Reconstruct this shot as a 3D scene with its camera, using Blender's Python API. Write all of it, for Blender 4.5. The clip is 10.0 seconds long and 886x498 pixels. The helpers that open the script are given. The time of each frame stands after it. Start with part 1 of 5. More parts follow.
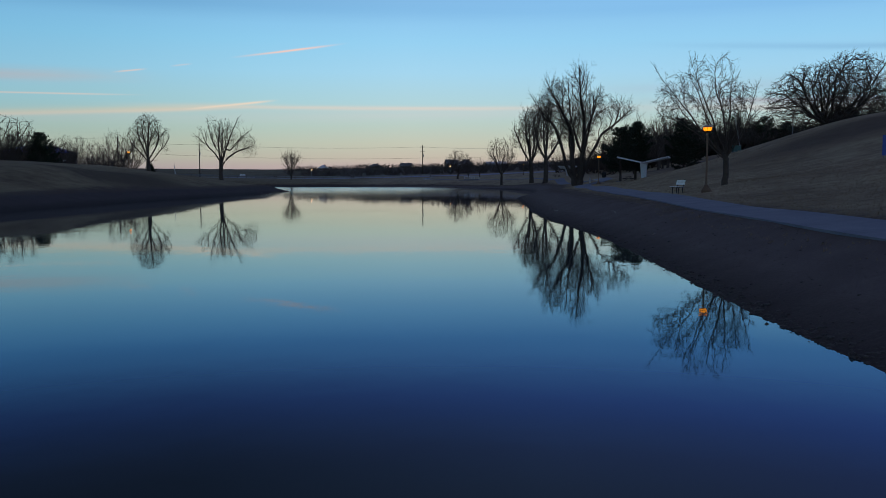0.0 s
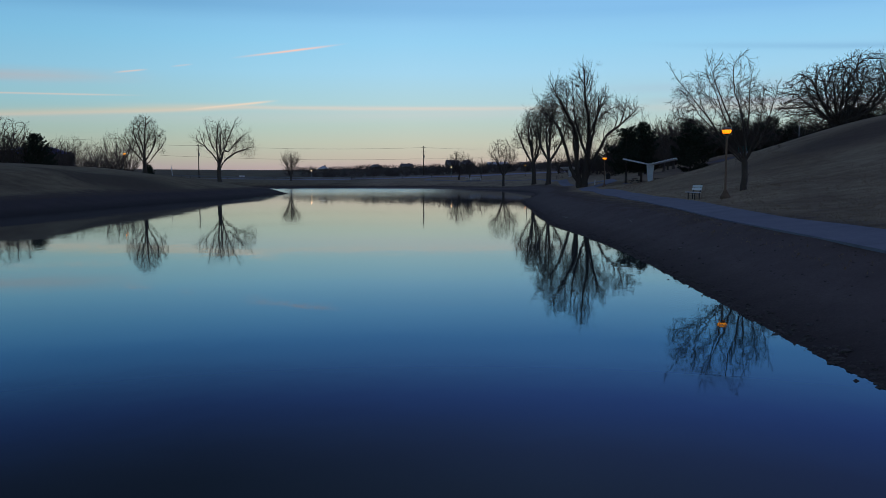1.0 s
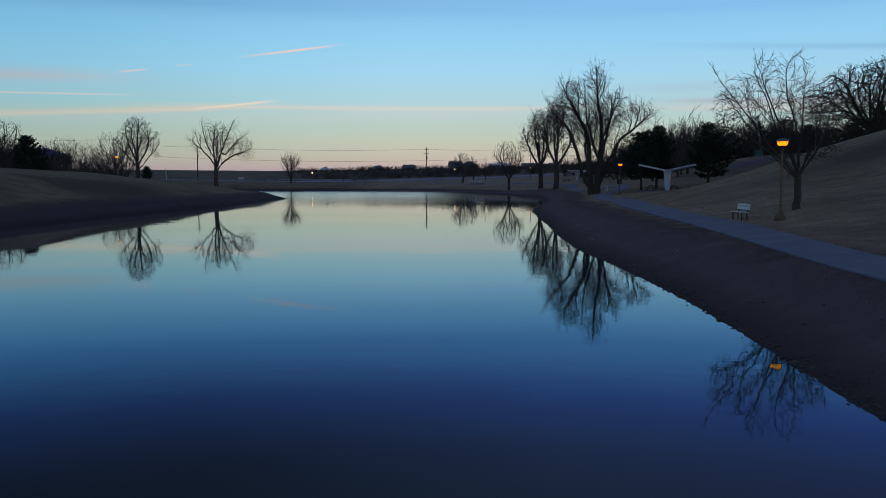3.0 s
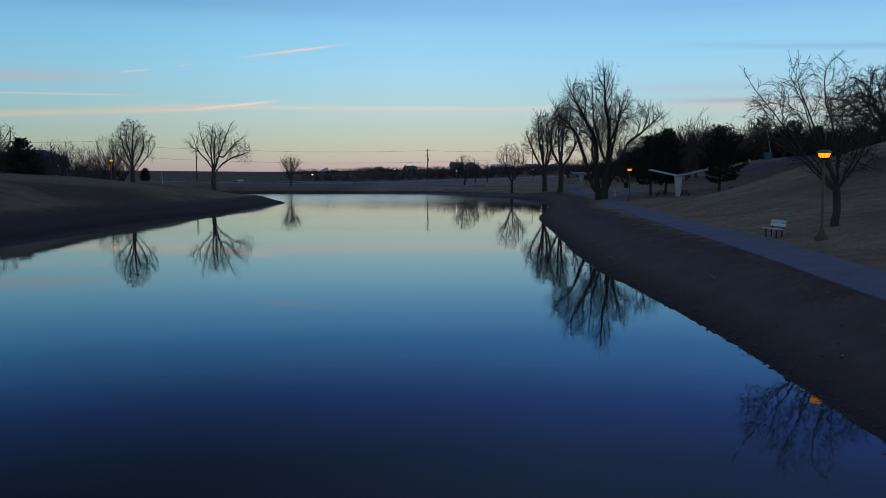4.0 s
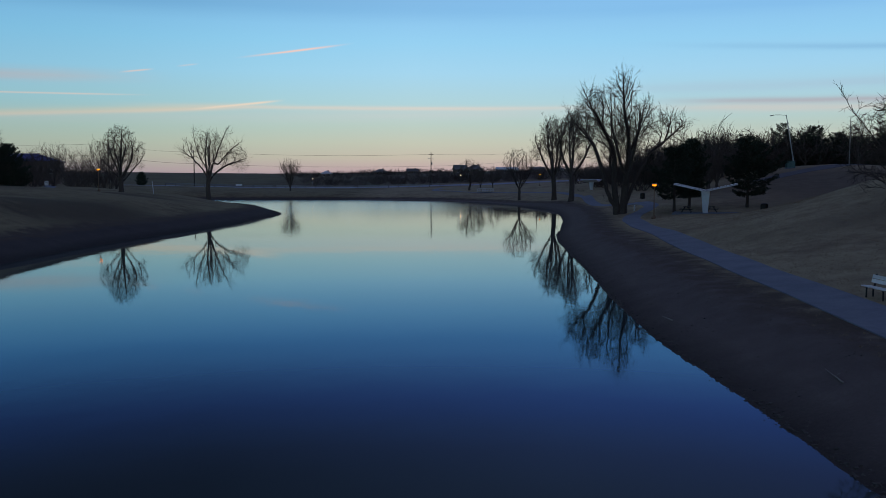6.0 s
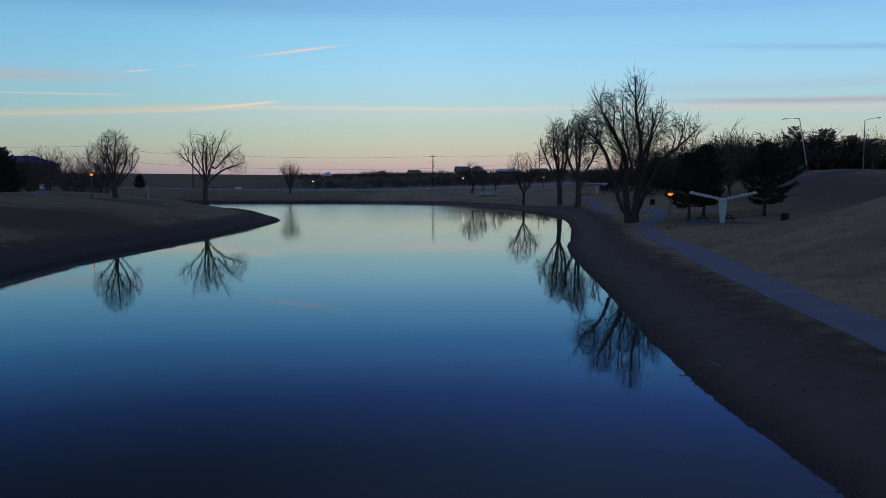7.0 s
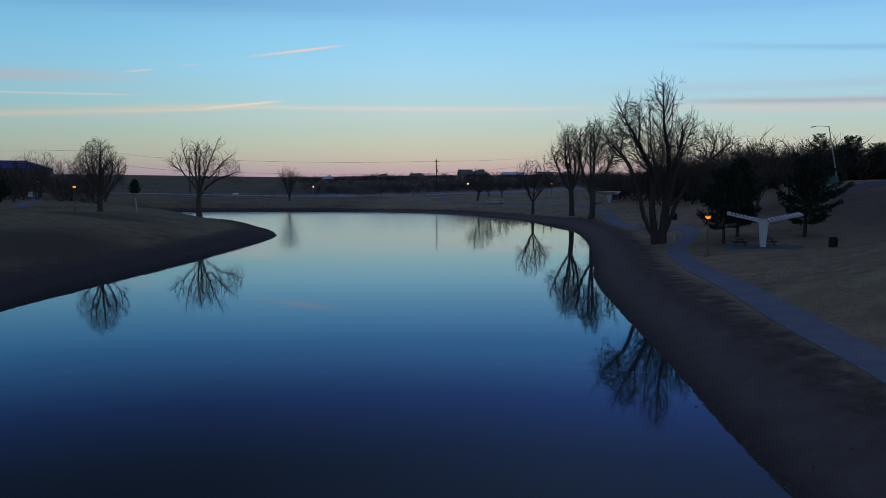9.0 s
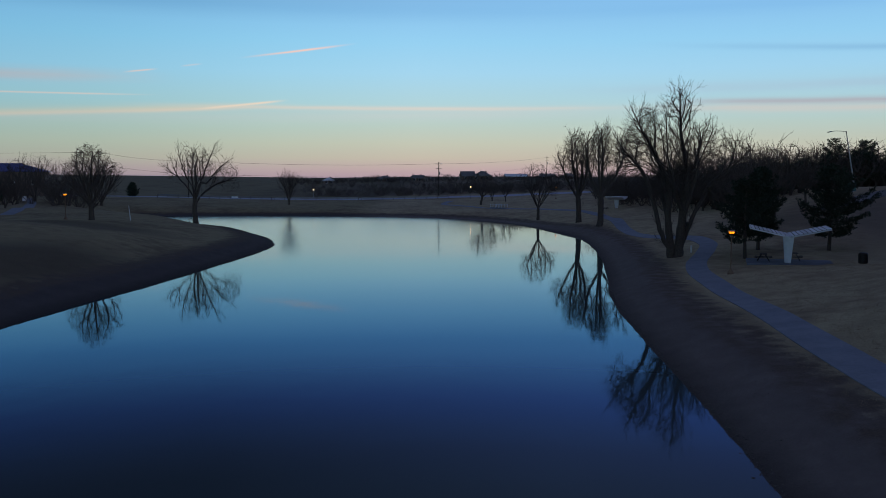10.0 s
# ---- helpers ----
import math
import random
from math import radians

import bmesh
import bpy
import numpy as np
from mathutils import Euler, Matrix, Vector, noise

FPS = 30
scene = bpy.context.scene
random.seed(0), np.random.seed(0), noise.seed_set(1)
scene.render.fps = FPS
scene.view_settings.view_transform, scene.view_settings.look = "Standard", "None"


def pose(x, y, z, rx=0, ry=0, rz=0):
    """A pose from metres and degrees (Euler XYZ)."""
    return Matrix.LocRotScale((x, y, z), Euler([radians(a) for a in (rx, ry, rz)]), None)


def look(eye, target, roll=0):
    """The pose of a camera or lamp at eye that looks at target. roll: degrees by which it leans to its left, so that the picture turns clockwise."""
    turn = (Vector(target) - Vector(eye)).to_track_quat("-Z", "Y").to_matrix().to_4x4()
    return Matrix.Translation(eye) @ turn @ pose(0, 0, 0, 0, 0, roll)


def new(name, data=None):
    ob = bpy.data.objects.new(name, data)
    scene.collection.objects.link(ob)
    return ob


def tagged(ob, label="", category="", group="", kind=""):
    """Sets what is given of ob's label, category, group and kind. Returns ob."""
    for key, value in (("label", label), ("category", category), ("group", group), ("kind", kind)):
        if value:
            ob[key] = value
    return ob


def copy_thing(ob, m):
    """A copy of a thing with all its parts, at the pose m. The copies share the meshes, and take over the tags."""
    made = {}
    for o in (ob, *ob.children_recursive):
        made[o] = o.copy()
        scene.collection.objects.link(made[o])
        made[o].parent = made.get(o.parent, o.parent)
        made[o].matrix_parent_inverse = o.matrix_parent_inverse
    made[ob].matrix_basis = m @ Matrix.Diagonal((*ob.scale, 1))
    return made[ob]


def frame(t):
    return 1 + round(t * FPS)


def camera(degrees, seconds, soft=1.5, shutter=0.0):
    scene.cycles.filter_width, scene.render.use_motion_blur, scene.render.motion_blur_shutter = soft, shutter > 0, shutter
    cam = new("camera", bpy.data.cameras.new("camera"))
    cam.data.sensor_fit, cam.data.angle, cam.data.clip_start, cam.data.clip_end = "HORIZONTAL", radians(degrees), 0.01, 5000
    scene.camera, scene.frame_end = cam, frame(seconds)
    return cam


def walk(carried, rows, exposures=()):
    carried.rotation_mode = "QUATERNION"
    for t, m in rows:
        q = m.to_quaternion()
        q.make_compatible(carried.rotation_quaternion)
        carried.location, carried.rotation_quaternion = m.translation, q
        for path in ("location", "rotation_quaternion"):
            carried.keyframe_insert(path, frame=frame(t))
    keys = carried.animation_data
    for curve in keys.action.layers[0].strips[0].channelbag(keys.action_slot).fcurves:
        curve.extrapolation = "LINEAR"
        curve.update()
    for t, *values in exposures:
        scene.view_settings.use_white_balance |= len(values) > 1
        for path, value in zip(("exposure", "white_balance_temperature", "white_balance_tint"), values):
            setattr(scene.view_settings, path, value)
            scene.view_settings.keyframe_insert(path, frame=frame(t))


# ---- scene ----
cam = camera(55.19, 10.0, soft=0.5)
walk(cam, [
    (0, look((0.000, -0.000, 2.598), (0.030, 99.661, -5.631), -0.06)),
    (0.5, look((-0.075, 1.463, 2.752), (-0.087, 101.125, -5.456), -0.12)),
    (1, look((-0.166, 2.952, 2.924), (-0.216, 102.614, -5.290), -0.12)),
    (1.5, look((-0.233, 4.472, 3.118), (-0.382, 104.137, -5.064), -0.14)),
    (2, look((-0.339, 6.085, 3.337), (-0.563, 105.749, -4.849), -0.12)),
    (2.5, look((-0.474, 7.809, 3.579), (-0.715, 107.470, -4.641), -0.05)),
    (4, look((-0.914, 13.631, 4.573), (-1.309, 113.292, -3.639), -0.08)),
    (4.5, look((-1.040, 15.739, 4.969), (-1.500, 115.400, -3.238), -0.06)),
    (5, look((-1.161, 17.918, 5.413), (-1.706, 117.577, -2.813), -0.05)),
    (5.5, look((-1.366, 20.188, 5.909), (-1.948, 119.848, -2.318), -0.02)),
    (7, look((-2.157, 27.155, 7.318), (-2.876, 126.817, -0.868), 0.00)),
    (7.5, look((-2.416, 29.518, 7.794), (-3.166, 129.180, -0.396), 0.00)),
    (8, look((-2.678, 31.950, 8.291), (-3.478, 131.612, 0.113), 0.00)),
    (8.5, look((-2.949, 34.426, 8.816), (-3.771, 134.087, 0.623), 0.02)),
    (9, look((-3.221, 36.934, 9.373), (-4.100, 136.595, 1.189), 0.05)),
    (9.5, look((-3.500, 39.482, 9.946), (-4.443, 139.141, 1.745), 0.08)),
    (10, look((-3.766, 42.048, 10.536), (-4.761, 141.706, 2.340), 0.08)),
])

# ---------- world: dusk sky with streaks of cloud ----------
world = bpy.data.worlds.new("dusk_sky")
scene.world = world
world.use_nodes = True
wt = world.node_tree
wt.nodes.clear()


def srgb(r, g, b):
    return tuple(((c / 255 + 0.055) / 1.055) ** 2.4 if c > 10 else c / 255 / 12.92 for c in (r, g, b))


def calc(tree, op, a, b=None, c=None):
    n = tree.nodes.new("ShaderNodeMath")
    n.operation = op
    for i, v in enumerate((a, b, c)):
        if v is None:
            continue
        if isinstance(v, (int, float)):
            n.inputs[i].default_value = v
        else:
            tree.links.new(v, n.inputs[i])
    return n.outputs[0]


def ramp(tree, fac, stops, interpolation="LINEAR"):
    n = tree.nodes.new("ShaderNodeValToRGB")
    e = n.color_ramp.elements
    n.color_ramp.interpolation = interpolation
    while len(e) < len(stops):
        e.new(0.5)
    for el, (p, c) in zip(e, stops):
        el.position = p
        el.color = (*c[:3], 1) if not isinstance(c, (int, float)) else (c, c, c, 1)
    tree.links.new(fac, n.inputs[0])
    return n.outputs[0]


def mix(tree, fac, a, b, blend="MIX"):
    n = tree.nodes.new("ShaderNodeMix")
    n.data_type = "RGBA"
    n.blend_type = blend
    for s, v in ((0, fac), (6, a), (7, b)):
        if isinstance(v, (int, float)):
            n.inputs[s].default_value = v
        elif isinstance(v, tuple):
            n.inputs[s].default_value = (*v[:3], 1)
        else:
            tree.links.new(v, n.inputs[s])
    return n.outputs[2]


def noise_tex(tree, vec, scale, detail=3.0, rough=0.55):
    n = tree.nodes.new("ShaderNodeTexNoise")
    n.inputs["Scale"].default_value = scale
    n.inputs["Detail"].default_value = detail
    n.inputs["Roughness"].default_value = rough
    if vec is not None:
        tree.links.new(vec, n.inputs["Vector"])
    return n.outputs[0]


coord = wt.nodes.new("ShaderNodeTexCoord").outputs["Generated"]
sep = wt.nodes.new("ShaderNodeSeparateXYZ")
wt.links.new(coord, sep.inputs[0])
elev = calc(wt, "DEGREES", calc(wt, "ARCSINE", sep.outputs[2]))
azim = calc(wt, "DEGREES", calc(wt, "ARCTAN2", sep.outputs[0], sep.outputs[1]))
TOP = 60.0
SKY = [(0.0, srgb(176, 150, 164)), (0.6, srgb(192, 167, 168)), (1.4, srgb(197, 187, 171)), (2.4, srgb(196, 199, 181)),
       (3.6, srgb(187, 206, 197)), (5.0, srgb(177, 212, 219)), (7.0, srgb(165, 214, 239)), (9.0, srgb(151, 209, 242)),
       (11.6, srgb(136, 192, 237)), (14.5, srgb(110, 142, 206)), (18.0, srgb(97, 108, 158)), (22.0, srgb(88, 92, 124)),
       (34.0, srgb(100, 107, 140)), (60.0, srgb(112, 122, 164))]
sky = ramp(wt, calc(wt, "DIVIDE", elev, TOP), [(p / TOP, c) for p, c in SKY])
stretch = wt.nodes.new("ShaderNodeCombineXYZ")
wt.links.new(calc(wt, "MULTIPLY", azim, 0.06), stretch.inputs[0])
wt.links.new(elev, stretch.inputs[1])
wisp = noise_tex(wt, stretch.outputs[0], 1.1, 5, 0.6)
wisp2 = noise_tex(wt, stretch.outputs[0], 3.2, 4, 0.6)


def streak(az0, az1, el0, el1, width, soft, tint, amount, bow=0.0):
    """A long thin cloud from (az0, el0) to (az1, el1), in degrees, with soft ends."""
    global sky
    f = calc(wt, "DIVIDE", calc(wt, "SUBTRACT", azim, az0), az1 - az0)
    mid = calc(wt, "MULTIPLY_ADD", f, el1 - el0, el0)
    if bow:
        mid = calc(wt, "MULTIPLY_ADD", calc(wt, "MULTIPLY", calc(wt, "SUBTRACT", 1.0, f), f), bow, mid)
    off = calc(wt, "DIVIDE", calc(wt, "SUBTRACT", calc(wt, "MULTIPLY_ADD", calc(wt, "SUBTRACT", wisp2, 0.5), width * 0.7, elev), mid), width)
    band = calc(wt, "POWER", 2.718, calc(wt, "MULTIPLY", calc(wt, "MULTIPLY", off, off), -1.0))
    lo = ramp(wt, f, [(0.0, 0.0), (soft, 1.0), (1.0 - soft, 1.0), (1.0, 0.0)], "EASE")
    k = calc(wt, "MULTIPLY", calc(wt, "MULTIPLY", band, lo), calc(wt, "MULTIPLY_ADD", wisp, amount * 1.2, amount * 0.4))
    sky = mix(wt, k, sky, tint)


CREAM = srgb(232, 212, 196)
streak(-14.2, -6.0, 7.74, 8.92, 0.062, 0.45, srgb(248, 208, 196), 0.9)
streak(-48, -10.5, 2.78, 4.80, 0.13, 0.2, CREAM, 0.85)
streak(-45, -9.0, 3.10, 5.00, 0.20, 0.3, srgb(238, 212, 178), 0.42)
streak(-24, 16.0, 4.70, 4.68, 0.14, 0.42, CREAM, 0.62)
streak(-40, 18.0, 3.6, 4.62, 0.42, 0.3, srgb(206, 206, 204), 0.35)
streak(-17.2, -10.6, 4.40, 5.18, 0.07, 0.3, srgb(244, 220, 200), 0.95)
streak(-36, -18.5, 5.02, 5.31, 0.05, 0.3, srgb(236, 216, 208), 0.8)
streak(-40, -17.0, 6.0, 6.45, 0.36, 0.4, srgb(204, 200, 206), 0.75)
streak(-21.2, -18.8, 6.60, 6.93, 0.05, 0.4, srgb(246, 214, 204), 0.85)
streak(-17.7, -16.1, 7.12, 7.34, 0.05, 0.4, srgb(225, 212, 214), 0.5)
streak(11.5, 60, 5.07, 4.1, 0.20, 0.2, srgb(178, 168, 176), 0.7)
streak(10, 60, 4.66, 3.7, 0.24, 0.2, srgb(216, 202, 192), 0.6)
streak(5, 40, 5.85, 5.8, 0.32, 0.4, srgb(172, 196, 214), 0.5)
streak(10, 60, 8.8, 5.9, 0.20, 0.3, srgb(134, 184, 220), 0.5)
streak(-45, 50, 11.2, 10.6, 0.5, 0.3, srgb(116, 176, 226), 0.2)
# the sky is deeper away from the afterglow, most of all high up
across = calc(wt, "DIVIDE", sep.outputs[0], calc(wt, "MAXIMUM", calc(wt, "SQRT", calc(wt, "SUBTRACT", 1.0, calc(wt, "MULTIPLY", sep.outputs[2], sep.outputs[2]))), 0.01))
side = calc(wt, "MULTIPLY_ADD", across, 0.716, 0.5)
low = ramp(wt, side, [(0.0, (0.56, 0.70, 0.76)), (0.22, (0.735, 0.84, 0.86)), (0.36, (0.90, 0.955, 0.96)), (0.47, (1.0, 1.0, 1.0)), (1.0, (0.92, 0.94, 0.98))])
high = ramp(wt, side, [(0.0, (0.05, 0.065, 0.075)), (0.3, (0.18, 0.225, 0.235)), (0.6, (0.95, 0.98, 0.96)), (1.0, (1.12, 1.05, 1.2))])
lofty = calc(wt, "DIVIDE", elev, 40.0)
tone = mix(wt, ramp(wt, lofty, [(0.25, 0.0), (0.48, 1.0)]), low, high)
tone = mix(wt, ramp(wt, lofty, [(0.56, 0.0), (0.9, 1.0)]), tone, (0.43, 0.465, 0.49))
sky = mix(wt, 1.0, sky, tone, "MULTIPLY")
bg = wt.nodes.new("ShaderNodeBackground")
bg.inputs[1].default_value = 1.0
wt.links.new(sky, bg.inputs[0])
wo = wt.nodes.new("ShaderNodeOutputWorld")
wt.links.new(bg.outputs[0], wo.inputs[0])


# ---------- materials ----------
def material(name, roughness=0.8, metallic=0.0, ior=1.45):
    m = bpy.data.materials.new(name)
    m.use_nodes = True
    b = m.node_tree.nodes["Principled BSDF"]
    b.inputs["Roughness"].default_value = roughness
    b.inputs["Metallic"].default_value = metallic
    b.inputs["IOR"].default_value = ior
    return m, m.node_tree, b


def world_pos(t):
    return t.nodes.new("ShaderNodeNewGeometry").outputs["Position"]


def bump(t, b, height, strength, distance):
    n = t.nodes.new("ShaderNodeBump")
    n.inputs["Strength"].default_value = strength
    n.inputs["Distance"].default_value = distance
    t.links.new(height, n.inputs["Height"])
    t.links.new(n.outputs[0], b.inputs["Normal"])


def worn(name, base, other, scale=6.0, roughness=0.8, metallic=0.0, relief=0.004, obj=True):
    """Two tones mixed by coarse and fine noise, with fine relief."""
    m, t, b = material(name, roughness, metallic)
    pos = t.nodes.new("ShaderNodeTexCoord").outputs["Object"] if obj else world_pos(t)
    big, fine = noise_tex(t, pos, scale, 4), noise_tex(t, pos, scale * 9, 3)
    k = calc(t, "MULTIPLY_ADD", fine, 0.4, calc(t, "MULTIPLY", big, 0.8))
    c = ramp(t, k, [(0.35, base), (0.8, other)])
    info = t.nodes.new("ShaderNodeObjectInfo").outputs["Random"]
    hsv = t.nodes.new("ShaderNodeHueSaturation")
    t.links.new(calc(t, "MULTIPLY_ADD", info, 0.3, 0.85), hsv.inputs["Value"])
    t.links.new(c, hsv.inputs["Color"])
    t.links.new(hsv.outputs[0], b.inputs["Base Color"])
    if relief:
        bump(t, b, k, 0.6, relief)
    return m


def ground_material():
    m, t, b = material("ground_grass_and_dirt", 0.95)
    b.inputs["Specular IOR Level"].default_value = 0.2
    pos = world_pos(t)
    n1, n2, n3 = noise_tex(t, pos, 0.09, 4), noise_tex(t, pos, 0.7, 4), noise_tex(t, pos, 9.0, 4, 0.7)
    straw = ramp(t, calc(t, "MULTIPLY_ADD", n3, 0.5, calc(t, "MULTIPLY", n1, 0.55)),
                 [(0.31, (0.28, 0.232, 0.144)), (0.49, (0.45, 0.372, 0.234)), (0.72, (0.58, 0.486, 0.316))])
    worn_patch = ramp(t, calc(t, "MULTIPLY_ADD", n2, 0.35, calc(t, "MULTIPLY", n1, 0.75)), [(0.47, 0.0), (0.70, 1.0)])
    straw = mix(t, calc(t, "MULTIPLY", worn_patch, 0.7), straw, (0.145, 0.098, 0.066))
    grit = noise_tex(t, pos, 42.0, 3, 0.7)
    soil = ramp(t, calc(t, "MULTIPLY_ADD", grit, 0.55, calc(t, "MULTIPLY_ADD", n3, 0.2, calc(t, "MULTIPLY", n2, 0.25))),
                [(0.3, (0.098, 0.08, 0.076)), (0.52, (0.168, 0.138, 0.132)), (0.75, (0.27, 0.225, 0.212))])
    # brush and leaf litter on the wooded slope beyond the road
    xyz = t.nodes.new("ShaderNodeSeparateXYZ")
    t.links.new(pos, xyz.inputs[0])
    brush = ramp(t, calc(t, "MULTIPLY_ADD", n1, 0.3, calc(t, "DIVIDE", calc(t, "SUBTRACT", xyz.outputs[1], 375.0), 200.0)), [(0.1, 0.0), (0.22, 0.85)])
    brush = calc(t, "MULTIPLY", brush, ramp(t, calc(t, "MULTIPLY_ADD", xyz.outputs[0], 0.005, calc(t, "MULTIPLY_ADD", n1, 0.3, 0.65)), [(0.25, 0.35), (0.6, 1.0)]))
    straw = mix(t, brush, straw, ramp(t, n2, [(0.3, (0.085, 0.066, 0.06)), (0.7, (0.16, 0.125, 0.105))]))
    # ragged stands of dark dead weeds, with one slope's shade put into their colour
    for wx_, wy_, rx_, ry_, much in ((60.0, 160.0, 22.0, 30.0, 0.75), (39.0, 80.0, 13.0, 6.0, 0.85), (-45.0, 124.0, 8.0, 14.0, 0.8), (-58.0, 163.0, 12.0, 8.0, 0.7)):
        dx = calc(t, "DIVIDE", calc(t, "SUBTRACT", xyz.outputs[0], wx_), rx_)
        dy = calc(t, "DIVIDE", calc(t, "SUBTRACT", xyz.outputs[1], wy_), ry_)
        far_ = calc(t, "SQRT", calc(t, "ADD", calc(t, "MULTIPLY", dx, dx), calc(t, "MULTIPLY", dy, dy)))
        weeds_and_shade = ramp(t, calc(t, "MULTIPLY_ADD", far_, 0.5, calc(t, "MULTIPLY_ADD", n2, 0.5, calc(t, "MULTIPLY_ADD", n1, 0.9, -0.7))), [(0.30, 1.0), (0.62, 0.0)])
        straw = mix(t, calc(t, "MULTIPLY", weeds_and_shade, much), straw, ramp(t, n3, [(0.3, (0.10, 0.078, 0.062)), (0.7, (0.17, 0.132, 0.10))]))
    # mound across the water darkened by x: its shade put into the grass colour
    mound_shade = ramp(t, calc(t, "MULTIPLY_ADD", n2, 0.06, calc(t, "MULTIPLY", xyz.outputs[0], -0.01)), [(0.28, 0.0), (0.36, 1.0)])
    straw = mix(t, mound_shade, straw, mix(t, 1.0, straw, (0.64, 0.66, 0.62), "MULTIPLY"))
    soil = mix(t, mound_shade, soil, mix(t, 1.0, soil, (0.48, 0.51, 0.54), "MULTIPLY"))  # the same shade put into that bank's soil colour
    a = t.nodes.new("ShaderNodeAttribute")
    a.attribute_name = "shore_distance"
    edge = calc(t, "ADD", a.outputs["Fac"], calc(t, "MULTIPLY_ADD", n2, 5.0, calc(t, "MULTIPLY_ADD", n3, 1.6, -3.3)))
    k = ramp(t, calc(t, "DIVIDE", edge, 12.0), [(0.44, 1.0), (0.58, 0.0)])
    col = mix(t, k, straw, soil)
    # dead brush and bare scrapes in a ragged strip between the dirt and the path
    n4 = noise_tex(t, pos, 0.33, 5, 0.65)
    strip = calc(t, "ADD", a.outputs["Fac"], calc(t, "MULTIPLY_ADD", n4, 3.0, -1.5))
    verge = calc(t, "MULTIPLY", ramp(t, calc(t, "DIVIDE", strip, 12.0), [(0.26, 0.0), (0.34, 1.0), (0.50, 1.0), (0.62, 0.0)]), ramp(t, n2, [(0.42, 1.0), (0.66, 0.2)]))
    col = mix(t, calc(t, "MULTIPLY", verge, 0.85), col, ramp(t, n3, [(0.3, (0.075, 0.056, 0.044)), (0.7, (0.15, 0.112, 0.082))]))
    scrape = ramp(t, calc(t, "MULTIPLY_ADD", n4, 0.7, calc(t, "MULTIPLY", n2, 0.3)), [(0.47, 0.0), (0.72, 1.0)])
    col = mix(t, calc(t, "MULTIPLY", scrape, calc(t, "SUBTRACT", 0.42, calc(t, "MULTIPLY", k, 0.42))), col, (0.115, 0.084, 0.066))
    wet = ramp(t, calc(t, "DIVIDE", calc(t, "MULTIPLY_ADD", n3, 0.4, a.outputs["Fac"]), 3.0), [(0.1, 0.5), (0.6, 1.0)])
    col = mix(t, 1.0, col, wet, "MULTIPLY")
    t.links.new(col, b.inputs["Base Color"])
    bump(t, b, calc(t, "MULTIPLY_ADD", grit, 0.25, calc(t, "MULTIPLY_ADD", n3, 0.55, calc(t, "MULTIPLY", n2, 0.6))), 1.0, 0.06)
    return m


def water_material():
    """Dark water: Fresnel gloss, tinted blue where one looks steeply into it, over a nearly black body."""
    m = bpy.data.materials.new("pond_water")
    m.use_nodes = True
    t = m.node_tree
    t.nodes.clear()
    pos = world_pos(t)
    mp = t.nodes.new("ShaderNodeMapping")
    mp.inputs["Scale"].default_value = (1.0, 0.7, 1.0)
    t.links.new(pos, mp.inputs[0])
    r1, r2 = noise_tex(t, mp.outputs[0], 0.5, 2), noise_tex(t, mp.outputs[0], 3.2, 2)
    calm = noise_tex(t, pos, 0.03, 2)
    h = calc(t, "MULTIPLY", calc(t, "MULTIPLY_ADD", r2, 0.25, r1), calc(t, "MULTIPLY_ADD", calm, 1.2, 0.1))
    bp = t.nodes.new("ShaderNodeBump")
    bp.inputs["Distance"].default_value = 0.006
    t.links.new(h, bp.inputs["Height"])
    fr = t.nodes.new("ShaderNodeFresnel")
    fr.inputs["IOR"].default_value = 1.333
    gl = t.nodes.new("ShaderNodeBsdfGlossy")
    # a breeze ruffles the far end of the pond
    xyz = t.nodes.new("ShaderNodeSeparateXYZ")
    t.links.new(pos, xyz.inputs[0])
    breeze = calc(t, "MULTIPLY", ramp(t, calc(t, "DIVIDE", calc(t, "MULTIPLY_ADD", calm, 40.0, xyz.outputs[1]), 400.0), [(0.33, 0.0), (0.56, 1.0)]),
                  ramp(t, calc(t, "MULTIPLY_ADD", xyz.outputs[0], 0.01, 0.7), [(0.62, 1.0), (0.80, 0.12)]))
    t.links.new(calc(t, "MULTIPLY_ADD", breeze, 0.12, 0.02), gl.inputs["Roughness"])
    t.links.new(bp.outputs[0], gl.inputs["Normal"])
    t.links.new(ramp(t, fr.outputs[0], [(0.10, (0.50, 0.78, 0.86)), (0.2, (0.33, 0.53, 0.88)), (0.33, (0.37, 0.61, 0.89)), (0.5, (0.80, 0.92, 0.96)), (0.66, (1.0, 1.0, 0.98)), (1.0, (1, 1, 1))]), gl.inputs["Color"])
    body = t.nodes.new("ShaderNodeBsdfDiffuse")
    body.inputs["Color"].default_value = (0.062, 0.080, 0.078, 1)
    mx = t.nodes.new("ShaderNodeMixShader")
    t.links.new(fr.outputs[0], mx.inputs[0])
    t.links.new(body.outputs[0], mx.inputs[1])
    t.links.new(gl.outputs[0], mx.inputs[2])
    out = t.nodes.new("ShaderNodeOutputMaterial")
    t.links.new(mx.outputs[0], out.inputs[0])
    return m


